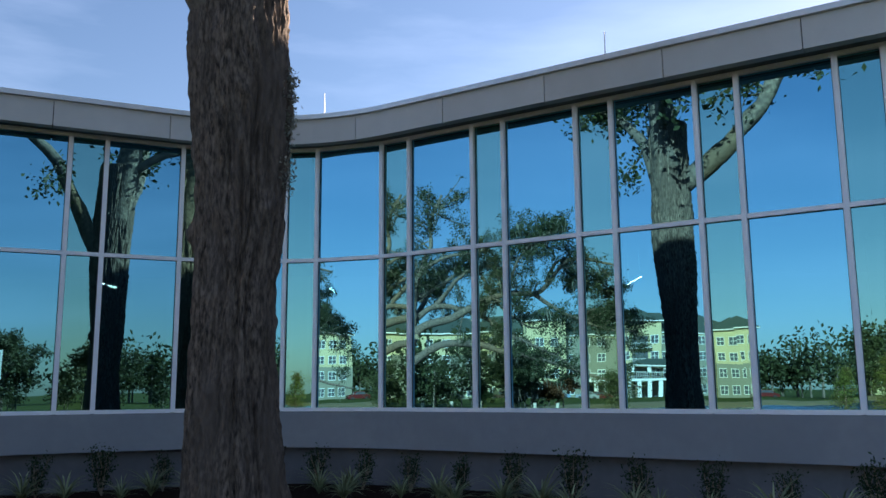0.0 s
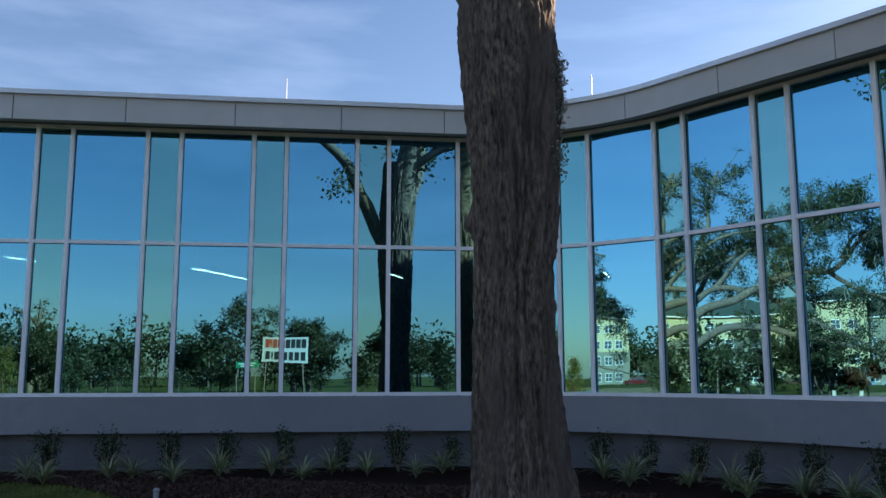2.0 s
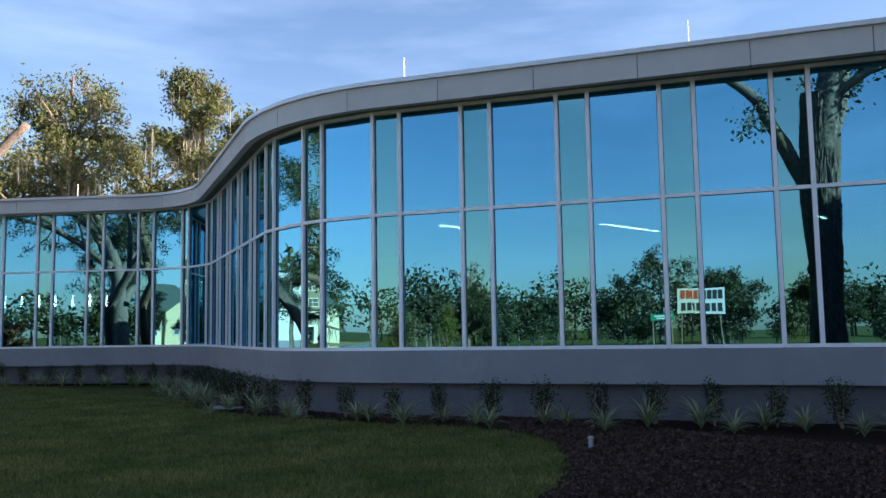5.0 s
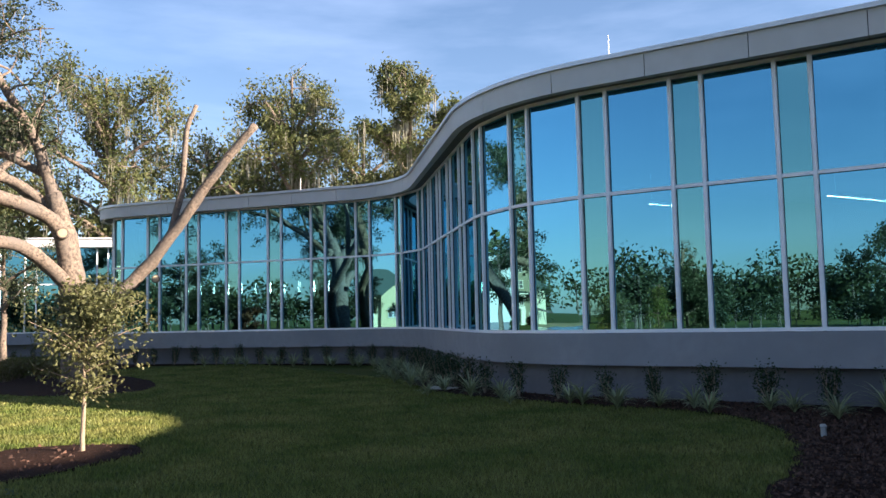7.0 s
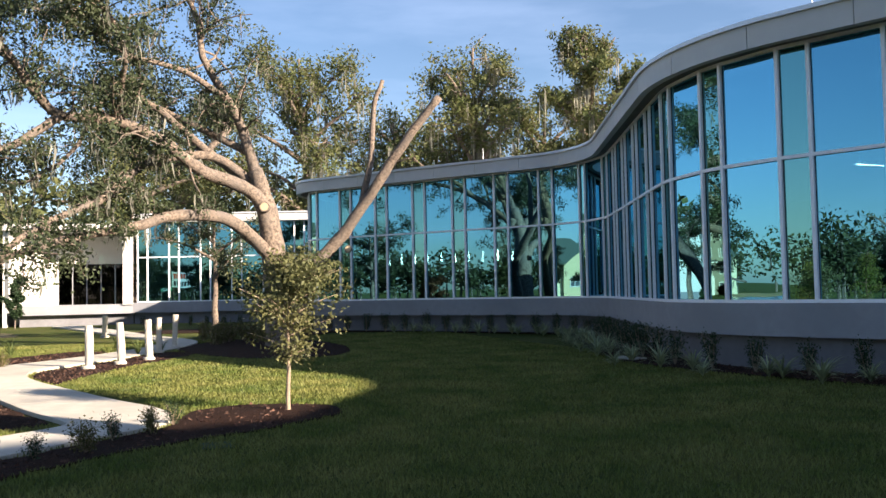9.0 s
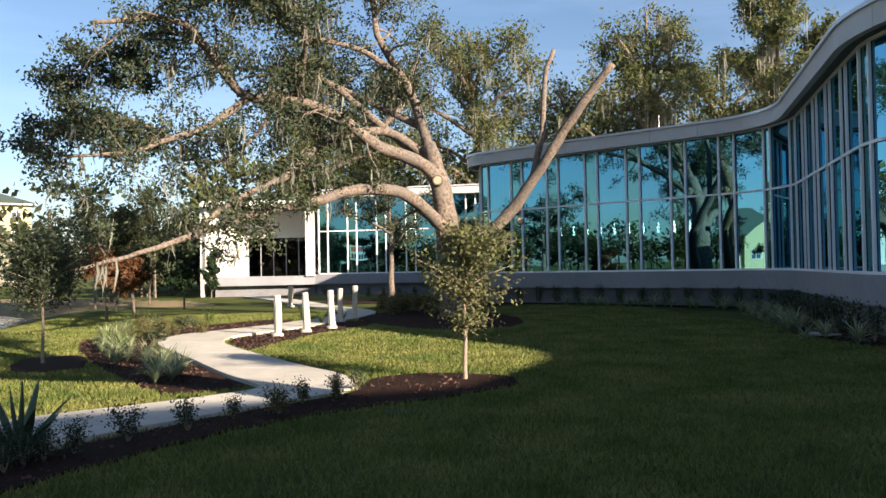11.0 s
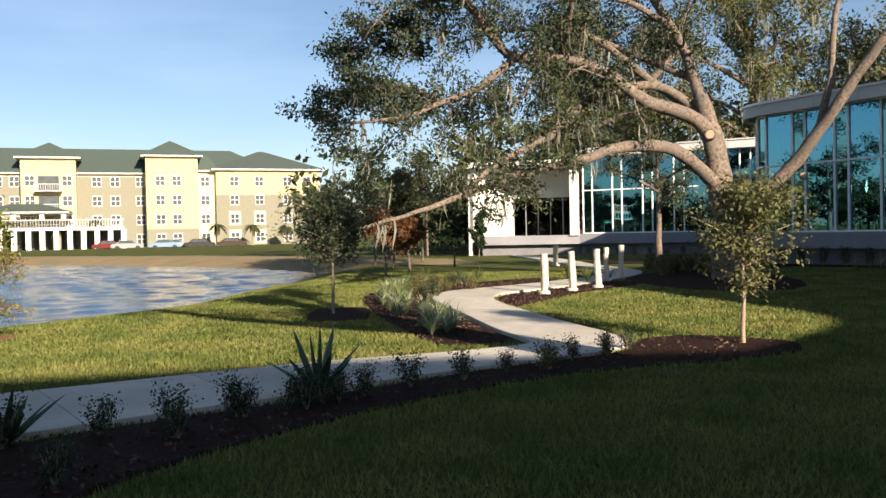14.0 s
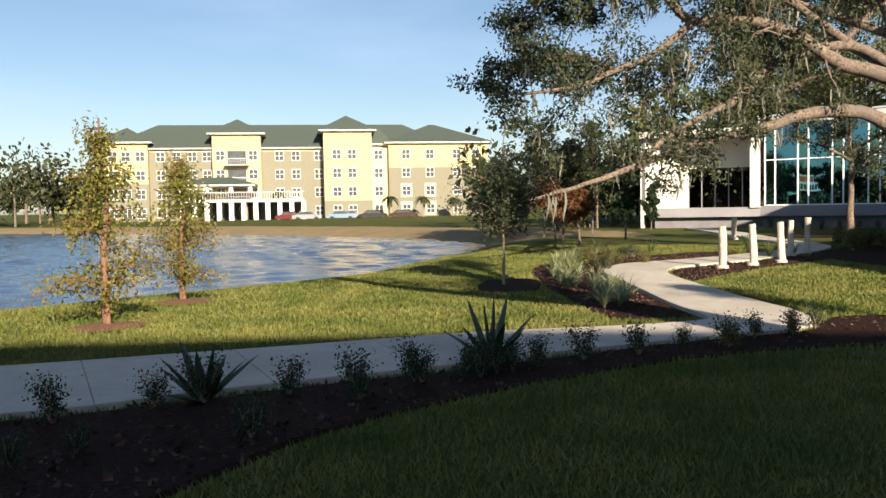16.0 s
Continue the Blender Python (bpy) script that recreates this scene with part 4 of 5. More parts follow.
def sapling(label, x, y, h, w, seed, leaf_mat, per=13):
    rng = np.random.default_rng(seed)
    z0 = float(ground_z(np.array([x]), np.array([y]))[0])
    t = thing("sapling", label, "tree", (x, y, z0), group="saplings")
    b = Build()
    P = limb_tube(b, [(0, 0, -0.05), (0.01, 0, h * 0.3), (0.0, 0.02, h * 0.6), (0.01, 0, h * 0.95)], 0.035, 0.01, 8, 0.1, 0.08)
    part("trunk", b, SAPLING_BARK, t, smooth=True)
    b = Build()
    tips = []
    for i in range(60):
        k = 0.38 + 0.58 * rng.random()
        p0 = P[int(k * (len(P) - 1))]
        a = rng.random() * 6.28
        prof = math.sin(min(1, (k - 0.30) / 0.62) * 3.0) ** 0.6 if k < 0.92 else 0.4
        ln = w * 0.5 * prof * (0.4 + 0.9 * rng.random())
        d = np.array([math.cos(a), math.sin(a), 0.45 + 0.5 * k - 0.25])
        q = spline([p0, p0 + d * ln * 0.5, p0 + d * ln + (0, 0, -0.08 * ln)], ln / 7)
        b.tube(q, np.linspace(0.010, 0.003, len(q)), 4, cap=False)
        tips.extend(q[2:])
    part("branchwork", b, SAPLING_BARK, t)
    v, f = leaves(np.array(tips), per, 0.19, 0.06, 1.0, 0.1, rng)
    part("crown", quick_mesh("crown", v, f, leaf_mat), None, t)
    return t


SAPLING_BARK = material("sapling_bark", (0.24, 0.17, 0.12), (0.36, 0.28, 0.20), 14, 0.9, 0.5, 50)

old_trunk()
oak()
sapling("small live oak sapling with olive leaves in the lawn", -11.9, 1.68, 2.2, 1.5, 21, SAPLING_LEAF, 22)
sapling("young dark-leaved tree on the pond lawn", -16.0, -5.1, 2.35, 2.1, 22, OAK_LEAF, 20)
conical_tree("young cypress turning rust at the water's edge", -9.4, -8.65, 2.85, 1.5, 31)
conical_tree("smaller cypress turning rust at the water's edge", -12.2, -9.6, 2.5, 1.4, 32)
# behind the wing and over the roof
for k, (x, y, h, w) in enumerate([(-61.1, 11.6, 20.6, 14.0), (-56.1, 21.8, 21.0, 12.5), (-50.9, 28.8, 20.8, 9.0), (-67.6, 18.9, 17.0, 13.0), (-64.0, 30.0, 18.0, 12.0), (-80.2, 2.9, 16.5, 14.0), (-66.0, -1.5, 12.5, 13.0)]):
    broad_tree("oak_tree", "mossy sunlit oak standing behind the building", x, y, h, w, 40 + k, OAK_LEAF_SUNLIT, 13, 20, 0.25, 0.5, True, 0.5, 0.26)
broad_tree("oak_tree", "dark shaded young oak by the pond", -7.95, -11.3, 3.7, 3.2, 240, OAK_LEAF, 8, 20, 0.1, 0.09, False, 0.8, 0.3)
# small trees along the far lawn
broad_tree("young_tree", "young dark conifer beside the white wall", -51.2, -7.0, 3.1, 1.3, 71, SHRUB_LEAF, 7, 10, 0.12, 0.05, False, 0.9, 0.15)
for k, (x, y, h, w, m) in enumerate([(-29.5, -7.4, 2.6, 1.7, RUST_LEAF), (-33.0, -7.3, 3.6, 2.2, FAR_LEAF), (-29.9, -6.6, 2.2, 1.2, RUST_LEAF), (-36.5, -8.8, 4.4, 3.0, FAR_LEAF), (-40, -10.5, 5.5, 4, FAR_LEAF), (-44, -9, 6, 4.5, FAR_LEAF), (-37.2, -6.2, 2.0, 1.1, SHRUB_LEAF), (-33.5, 2.2, 5.5, 4.0, OAK_LEAF)]):
    broad_tree("young_tree", "young slender tree on the far lawn", x, y, h, w, 60 + k, m, 6, 9, 0.1, 0.06 if k < 7 else 0.16, False, 0.8, 0.45)


# ---- apartment building across the pond ----
CREAM = material("cream_stucco", (0.46, 0.38, 0.21), (0.49, 0.41, 0.235), 3, 0.9, 0.1, 60)
PALE = material("pale_yellow_stucco", (0.54, 0.48, 0.30), (0.57, 0.51, 0.33), 3, 0.9, 0.1, 60)
SAGE = material("sage_stucco", (0.19, 0.18, 0.135), (0.21, 0.20, 0.15), 3, 0.9, 0.1, 60)
SHINGLE = material("green_shingles", (0.045, 0.065, 0.055), (0.065, 0.085, 0.07), 20, 0.9, 0.4, 30)
TRIM = material("white_trim", (0.62, 0.61, 0.57), None, 3, 0.6)
FAR_GLASS = material("far_window_glass", (0.05, 0.06, 0.07), (0.08, 0.09, 0.10), 2, 0.1)

apt_at = (-125.1, -74.1, -0.35)
apartments = thing("apartment_building", "four-storey cream and sage apartment building with green hipped roofs", "building", apt_at, rz=math.degrees(math.atan2(0.86, -0.51)) )
# local x runs along the front towards the oak, local -y faces the pond


def hip_roof(b, x0, x1, y0, y1, z, h, over=0.8):
    x0, x1, y0, y1 = x0 - over, x1 + over, y0 - over, y1 + over
    r = min(x1 - x0, y1 - y0) / 2
    if x1 - x0 >= y1 - y0:
        a, c = ((x0 + r, (y0 + y1) / 2), (x1 - r, (y0 + y1) / 2))
    else:
        a, c = (((x0 + x1) / 2, y0 + r), ((x0 + x1) / 2, y1 - r))
    b.add([(x0, y0, z), (x1, y0, z), (x1, y1, z), (x0, y1, z), (*a, z + h), (*c, z + h)], [(0, 1, 5, 4), (1, 2, 5), (2, 3, 4, 5), (3, 0, 4), (3, 2, 1, 0)] if x1 - x0 >= y1 - y0 else [(0, 1, 4), (1, 2, 5, 4), (2, 3, 5), (3, 0, 4, 5), (3, 2, 1, 0)])


def apt_block(x0, x1, front, eave, mat, rise, cols, low=None, rows=4, group_w=1.25):
    b = Build(); b.box(x0, front, 0, x1, 14, eave); part("wall", b, mat, apartments)
    if low:
        b = Build(); b.box(x0 + 0.003, front - 0.06, 0, x1 - 0.003, front - 0.002, low[0]); part("wall_panel", b, low[1], apartments)
    if rise:
        b = Build(); hip_roof(b, x0, x1, front, 14 if x1 - x0 > 10 else front + x1 - x0, eave + 0.25, rise); part("roof", b, SHINGLE, apartments)
    b = Build(); b.box(x0 - 0.75, front - 0.75, eave, x1 + 0.75, 14.7, eave + 0.24); part("eaves_board", b, TRIM, apartments)
    for c in cols:
        for r in range(rows):
            z = 0.9 + r * 3.05
            if z + 1.6 > eave:
                continue
            w = part("window", win_mesh, None, apartments)
            w.location = (c, front - 0.07, z)
            glaze(w)


wbld = Build()
wbld.box(-0.72, -0.05, -0.06, 0.72, 0.05, 1.6)
win_mesh = wbld.mesh("window", TRIM)
pb_ = Build()
pb_.box(-0.29, -0.075, -0.33, 0.29, -0.048, 0.33)
pane_mesh = pb_.mesh("pane", FAR_GLASS)


def glaze(w):
    for x in (-0.34, 0.34):
        for z in (0.39, 1.14):
            part("pane", pane_mesh, None, w).location = (x, 0, z)


S = 145 / 1506.0
X = lambda px: (px - 540) * S
apt_block(X(213), X(290), -1.5, 12.9, CREAM, 2.6, [X(234), X(255), X(278)], (6.4, SAGE))
apt_block(X(285), X(400), 0.0, 12.0, PALE, 0, [X(288 + 20), X(334), X(360), X(384)], (11.6, SAGE))
apt_block(X(395), X(475), -2.2, 14.2, CREAM, 2.6, [X(408), X(462)], None)
apt_block(X(470), X(590), 0.0, 12.0, PALE, 0, [X(505), X(533), X(572)], (11.6, SAGE))
apt_block(X(580), X(662), -3.0, 14.6, CREAM, 2.7, [X(602), X(628)], (3.2, SAGE))
apt_block(X(662), X(692), -1.0, 12.4, PALE, 2.8, [X(675)])
apt_block(X(692), X(868), -2.0, 12.6, CREAM, 3.6, [X(722), X(764), X(812), X(846)], (8.6, SAGE))
for px in (722, 764):
    for zz in (0.6, 3.65):
        b = Build(); b.box(X(px) - 0.95, -2.09, zz, X(px) + 0.95, -2.065, zz + 2.3); part("wall_panel", b, PALE, apartments)
b = Build(); hip_roof(b, X(222), X(800), 0.0, 14, 12.22, 4.4); part("roof", b, SHINGLE, apartments, "long green shingled main roof")
# balconies on the middle tower
for r in range(1, 4):
    z = r * 3.05
    b = Build(); b.box(X(415), -4.0, z, X(455), -2.3, z + 0.15); bal = part("balcony", b, TRIM, apartments)
    b = Build()
    for k in range(13):
        xx = X(415) + k * (X(455) - X(415)) / 12
        b.box(xx - 0.02, -4.0, z + 0.15, xx + 0.02, -3.95, z + 1.05)
    b.box(X(415), -4.02, z + 1.05, X(455), -3.94, z + 1.12)
    part("railing", b, TRIM, bal)
    b = Build(); b.box(X(420), -2.26, z + 0.2, X(450), -2.21, z + 2.4); part("door_recess", b, FAR_GLASS, bal)
# porch with columns
b = Build(); b.box(X(352), -10, 3.2, X(545), -3.2, 3.6); porch = part("porch", b, TRIM, apartments, "white columned entrance porch")
for px in np.arange(354, 545, 19):
    b = Build(); b.box(X(px) - 0.35, -9.9, 0, X(px) + 0.35, -9.2, 3.2); part("column", b, TRIM, porch)
for px in (354, 392, 430, 460):
    b = Build(); b.box(X(px) - 0.3, -9.8, 4.75, X(px) + 0.3, -9.2, 5.7); part("column", b, TRIM, porch)
b = Build()
for px in np.arange(354, 546, 4):
    b.box(X(px) - 0.03, -9.9, 3.6, X(px) + 0.03, -9.84, 4.65)
b.box(X(352), -9.95, 4.65, X(545), -9.8, 4.75)
part("railing", b, TRIM, porch)
b = Build(); hip_roof(b, X(352), X(462), -9.6, -3.2, 5.95, 1.2); part("roof", b, SHINGLE, porch)
b = Build(); b.box(X(345), -10.3, 5.7, X(468), -3.2, 5.95); part("eaves_board", b, TRIM, porch)
# dark sheet standing in for the shade behind the porch columns
b = Build(); b.box(X(352), -3.4, 0.1, X(545), -3.25, 3.1); part("shadow_glazing", b, FAR_GLASS, porch)
b = Build(); b.box(X(835), -6, 2.7, X(880), 0, 3.1); part("canopy", b, SHINGLE, apartments)

# car park edge, cars, palms and shrubs before it
CARS = [material("car_paint", c, None, 3, 0.25, metal=0.4) for c in ((0.16, 0.02, 0.02), (0.30, 0.32, 0.34), (0.20, 0.30, 0.40), (0.03, 0.03, 0.035), (0.05, 0.03, 0.02))]
TYRE = material("tyre", (0.02, 0.02, 0.02), None, 5, 0.8)
am = apartments.matrix_basis


def car(x, y, mat, label):
    t = tagged(new("car"), label, "car", "parked cars")
    t.matrix_basis = am @ pose(x, y, 0.15, 0, 0, 0)
    prof = [(-2.2, 0.35), (-2.2, 0.85), (-1.5, 0.95), (-0.9, 1.42), (0.7, 1.45), (1.35, 0.98), (2.15, 0.85), (2.25, 0.35)]
    b = Build()
    n = len(prof)
    b.add([(px, -0.85, pz) for px, pz in prof] + [(px, 0.85, pz) for px, pz in prof], [tuple(range(n)), tuple(range(n, 2 * n))[::-1]] + [(i, n + i, n + (i + 1) % n, (i + 1) % n) for i in range(n)])
    part("body", b, mat, t)
    b = Build(); b.add([(-1.3, -0.87, 0.98), (-0.85, -0.87, 1.36), (0.65, -0.87, 1.38), (1.15, -0.87, 0.98)], [(0, 1, 2, 3)]); part("side_window", b, FAR_GLASS, t)
    for wx in (-1.35, 1.4):
        for wy in (-0.8, 0.8):
            b = Build(); b.tube([(wx, wy - 0.1, 0.32), (wx, wy + 0.1, 0.32)], [0.33, 0.33], 14); part("wheel", b, TYRE, t)


for px, k, w in ((522, 0, "dark red"), (548, 1, "silver"), (601, 2, "blue-grey"), (652, 3, "black"), (700, 4, "brown"), (238, 0, "dark red"), (615, 1, "silver")):
    car(X(px), -13 - (px % 3), CARS[k], f"{w} car parked before the apartments")
b = Build(); b.box(X(120), -20, 0.02, X(900), -11, 0.14, am)
solo("car_park", b, CONCRETE, "pale concrete car park strip", "pavement", kind="structure")


def palm(x, y, h, seed):
    rng = np.random.default_rng(seed)
    t = tagged(new("palm_tree"), "small palm before the apartments", "tree", "palms")
    t.matrix_basis = am @ pose(x, y, 0, 0, 0, 0)
    b = Build(); b.tube([(0, 0, 0), (0.1, 0, h * 0.5), (0.05, 0, h)], [0.22, 0.17, 0.15], 8); part("trunk", b, SAPLING_BARK, t)
    b = Build()
    for k in range(18):
        a, e = rng.random() * 6.28, rng.random()
        d = np.array([math.cos(a), math.sin(a), 0])
        q = [np.array([0, 0, h]) + d * 1.7 * s + np.array([0, 0, 1]) * (1.5 * e * s - 1.9 * s * s) for s in np.linspace(0, 1, 6)]
        side = np.array([-d[1], d[0], 0])
        w = [0.05, 0.22, 0.26, 0.22, 0.14, 0.02]
        b.add([p + side * s * ww - np.array([0, 0, 0.4 * ww]) * (s != 0) for p, ww in zip(q, w) for s in (-1, 0, 1)], [(3 * i + j, 3 * i + j + 1, 3 * i + j + 4, 3 * i + j + 3) for i in range(5) for j in (0, 1)])
    part("frond", b, FAR_LEAF, t)


for k, (px, h) in enumerate(((505, 4.6), (687, 3.6), (742, 3.4), (800, 3.2), (452, 3.4))):
    palm(X(px), -8 + k % 2, h, 80 + k)


# ---- distance: tree belts all round ----
def belt(label, pts, h, thick, seed, mat, density=1.0):
    """A far wood: trunks and many leaf clumps in one mesh."""
    rng = np.random.default_rng(seed)
    line = spline(pts, 1.0)
    n = int(len(line) * 0.6 * density)
    C = []
    b = Build()
    for _ in range(n):
        p = line[rng.integers(len(line))] + rng.normal(size=2) * thick * 0.35
        hh = h * (0.5 + 0.6 * rng.random())
        w = hh * (0.28 + 0.2 * rng.random())
        b.tube([(p[0], p[1], -0.3), (p[0], p[1], hh * 0.7)], [hh * 0.022, hh * 0.012], 5, cap=False)
        m = 34
        q = rng.normal(size=(m, 3))
        q /= np.linalg.norm(q, axis=1)[:, None]
        q *= (rng.random(m) ** 0.5)[:, None]
        C.append(np.stack([p[0] + q[:, 0] * w, p[1] + q[:, 1] * w, hh * 0.6 + q[:, 2] * hh * 0.42], 1))
    C = np.vstack(C)
    v, f = leaves(C, 9, h * 0.13, h * 0.075, 0.8, 0, rng)
    t = thing("tree_belt", label, "trees", kind="stuff")
    part("crowns", quick_mesh("crowns", v, f, mat), None, t)
    part("trunks", b, BARK_LIT, t)


belt("grey-green wood left of the apartments", [(-78, -92), (-88, -112), (-84, -130)], 10, 7, 97, FAR_LEAF, 1.8)
belt("sunlit wood behind the apartments", [(-70, -125), (-95, -120), (-120, -112), (-150, -125)], 13, 14, 90, FAR_LEAF)
belt("low wood past the far end of the pond", [(-60, -150), (-30, -140), (0, -128), (40, -118), (80, -100), (110, -60)], 11, 16, 91, FAR_LEAF)
belt("wood beyond the far wing", [(-62, -18), (-75, -14), (-90, -8), (-110, 10)], 9, 9, 92, FAR_LEAF)
belt("tall wood behind the building", [(-66, -2), (-74, 8), (-84, 30), (-74, 50)], 12, 14, 93, OAK_LEAF_SUNLIT)
belt("low scrub along the far lawn", [(-47, -13), (-52, -11), (-58, -13)], 4.5, 4, 94, FAR_LEAF, 2.0)
belt("rough scrub across the field", [(-4, -52), (8, -56), (20, -56), (34, -50), (50, -36)], 3.4, 6, 95, FAR_LEAF, 1.6)
belt("dark thicket beside the pond", [(-8, -50), (-4, -52), (0, -55)], 6.8, 3, 96, FAR_LEAF, 2.5)
for k, (x, y, h, w, dens) in enumerate([(17, -56, 9.5, 9, 0.5), (23, -58, 8, 7, 0.6), (22, -52, 7, 7, 0.7), (30, -48, 6.5, 6, 0.7), (-4.9, -38, 7.5, 5, 0.0)]):
    broad_tree("field_tree", "bare grey dead tree in the field" if dens == 0 else "broad tree across the field", x, y, h, w, 200 + k, FAR_LEAF, 8, 9, 0.25, 0.28, False, max(dens, 0.03), 0.3)

cottage = thing("yellow_house", "pale yellow house with a white-trimmed gable across the pond", "house", (-75, -108, -0.3), rz=-27)
b = Build(); b.box(-10, -6, 0, 10, 6, 6.2); part("wall", b, PALE, cottage)
b = Build(); hip_roof(b, -10, 10, -6, 6, 6.2, 5.0); part("roof", b, SHINGLE, cottage)
b = Build(); b.add([(2, 7.5, 0), (8, 7.5, 0), (8, 7.5, 6.0), (5, 7.5, 8.2), (2, 7.5, 6.0), (2, 5.9, 0), (8, 5.9, 0), (8, 5.9, 6.0), (5, 5.9, 8.2), (2, 5.9, 6.0)], [(4, 3, 2, 1, 0), (0, 1, 6, 5), (1, 2, 7, 6), (2, 3, 8, 7), (3, 4, 9, 8), (4, 0, 5, 9)]); part("gable", b, CREAM, cottage)
for x in (-8, -5.5, -3, 0, 4, 6):
    w = part("window", win_mesh, None, cottage)
    w.location = (x, 6.1 if x < 1 else 7.6, 2.2)
    w.rotation_euler = (0, 0, math.pi)
    glaze(w)


# ---- planting ----
def blade_fan(n, length, width, rng, up=0.7, curl=0.5):
    """Arching strap leaves from one crown, with a folded mid-rib."""
    b = Build()
    for k in range(n):
        a = rng.random() * 6.28
        d = np.array([math.cos(a), math.sin(a), 0])
        side = np.array([-d[1], d[0], 0])
        L = length * (0.65 + 0.5 * rng.random())
        u = up * (0.7 + 0.6 * rng.random())
        q = [d * L * s * (1 - 0.3 * u) * (0.35 + 0.65 * s) + np.array([0, 0, L * (u * s * 1.15 - curl * (1.1 - 0.5 * u) * s ** 2.4)]) for s in (0, 0.25, 0.5, 0.75, 1.0)]
        ws = [0.7, 1.0, 0.85, 0.55, 0.05]
        b.add([p + side * s * width * w + np.array([0, 0, 0.25 * width * w * abs(s)]) for p, w in zip(q, ws) for s in (-1, 0, 1)], [(3 * i + j, 3 * i + j + 1, 3 * i + j + 4, 3 * i + j + 3) for i in range(4) for j in (0, 1)])
    return b


rng = np.random.default_rng(7)
lir = [blade_fan(64, 0.50, 0.013, np.random.default_rng(100 + k), 0.80, 0.62).mesh("striped_leaves", LIRIOPE) for k in range(4)]


def tuft(x, y, s, k, label="tuft of striped grass-like leaves in mulch", mesh_set=None):
    t = tagged(new("grass_tuft"), label, "plant", "striped grass tufts")
    t.matrix_basis = pose(x, y, float(ground_z(np.array([x]), np.array([y]))[0]) + 0.03, 0, 0, rng.random() * 360) @ Matrix.Diagonal((s, s, s, 1))
    part("leaf_fan", (mesh_set or lir)[k % 4], None, t)


# staggered tufts before the curved wall
row = np.arange(1.0, arc[-1] - 31.0, 0.58)
for k, s in enumerate(row):
    p, q, nn = on_curve(s)
    off = 0.95 + 0.55 * (k % 3 == 1) + 0.25 * rng.random()
    c = p + nn * off + q * rng.normal() * 0.12
    tuft(c[0], c[1], 0.85 + 0.4 * rng.random(), k)


def shrub_mesh(seed, h, w, n, leaf, mat):
    r = np.random.default_rng(seed)
    b = Build()
    tips = []
    for k in range(n):
        a = r.random() * 6.28
        d = np.array([math.cos(a) * w * 0.5 * r.random(), math.sin(a) * w * 0.5 * r.random(), h * (0.7 + 0.35 * r.random())])
        q = spline([(0, 0, 0), d * (0.5, 0.5, 0.5) + r.normal(size=3) * 0.02, d], h / 8)
        b.tube(q, np.linspace(0.009, 0.003, len(q)), 4, cap=False)
        tips.extend(q[len(q) // 3:])
    v, f = leaves(np.array(tips), 16, w * 0.22, leaf, 1.0, -0.3, r)
    return b.mesh("stem", SAPLING_BARK), quick_mesh("foliage", v, f, mat)


shr = [shrub_mesh(120 + k, 0.52, 0.36, 12, 0.034, SHRUB_LEAF) for k in range(3)]
low_shr = [shrub_mesh(130 + k, 0.36, 0.42, 9, 0.032, SHRUB_LEAF) for k in range(3)]
tan_shr = [shrub_mesh(140 + k, 0.40, 0.5, 12, 0.04, TAN_LEAF) for k in range(3)]


def shrub(x, y, s, pair, label, group):
    t = tagged(new("shrub"), label, "shrub", group)
    t.matrix_basis = pose(x, y, float(ground_z(np.array([x]), np.array([y]))[0]) + 0.02, 0, 0, rng.random() * 360) @ Matrix.Diagonal((s, s, s, 1))
    part("stem", pair[0], None, t)
    part("foliage", pair[1], None, t)


for k, s in enumerate(np.arange(1.5, arc[-1] - 12, 0.93)):
    p, q, nn = on_curve(s)
    c = p + nn * (0.42 + 0.12 * rng.random())
    shrub(c[0], c[1], 1.05 + 0.35 * rng.random(), shr[k % 3], "small dark upright shrub against the base wall", "wall shrubs")
for k in range(7):
    shrub(-48.6 + k * 0.75, -0.5 + k * 0.78, 1.0, shr[k % 3], "small dark upright shrub against the base wall", "wall shrubs")

# near bed by the pavement
for k, u in enumerate(np.arange(0.03, 0.97, 0.045)):
    P_ = spline([(-2.0, -7.6), (-5.1, -5.1), (-6.2, -4.15), (-7.6, -2.75), (-9.2, -1.3), (-10.5, 0.0), (-11.9, 0.9)], 0.05)
    c = P_[int(u * (len(P_) - 1))] + rng.normal(size=2) * 0.10
    far = u > 0.75
    shrub(c[0], c[1], 0.6 + 0.35 * rng.random(), (tan_shr if far and k % 2 else low_shr)[k % 3], "sparse tan shrub in mulch" if far and k % 2 else "low dark shrub in the shaded bed", "pavement shrubs")
for k in range(16):
    c = np.array([-3.0 - 5.5 * rng.random(), 0.0])
    c[1] = np.interp(c[0], [-8.5, -3], [-2.2, -4.3]) - 0.9 * rng.random()
    shrub(c[0], c[1], 0.5 + 0.3 * rng.random(), low_shr[k % 3], "low dark shrub in the shaded bed", "pavement shrubs")


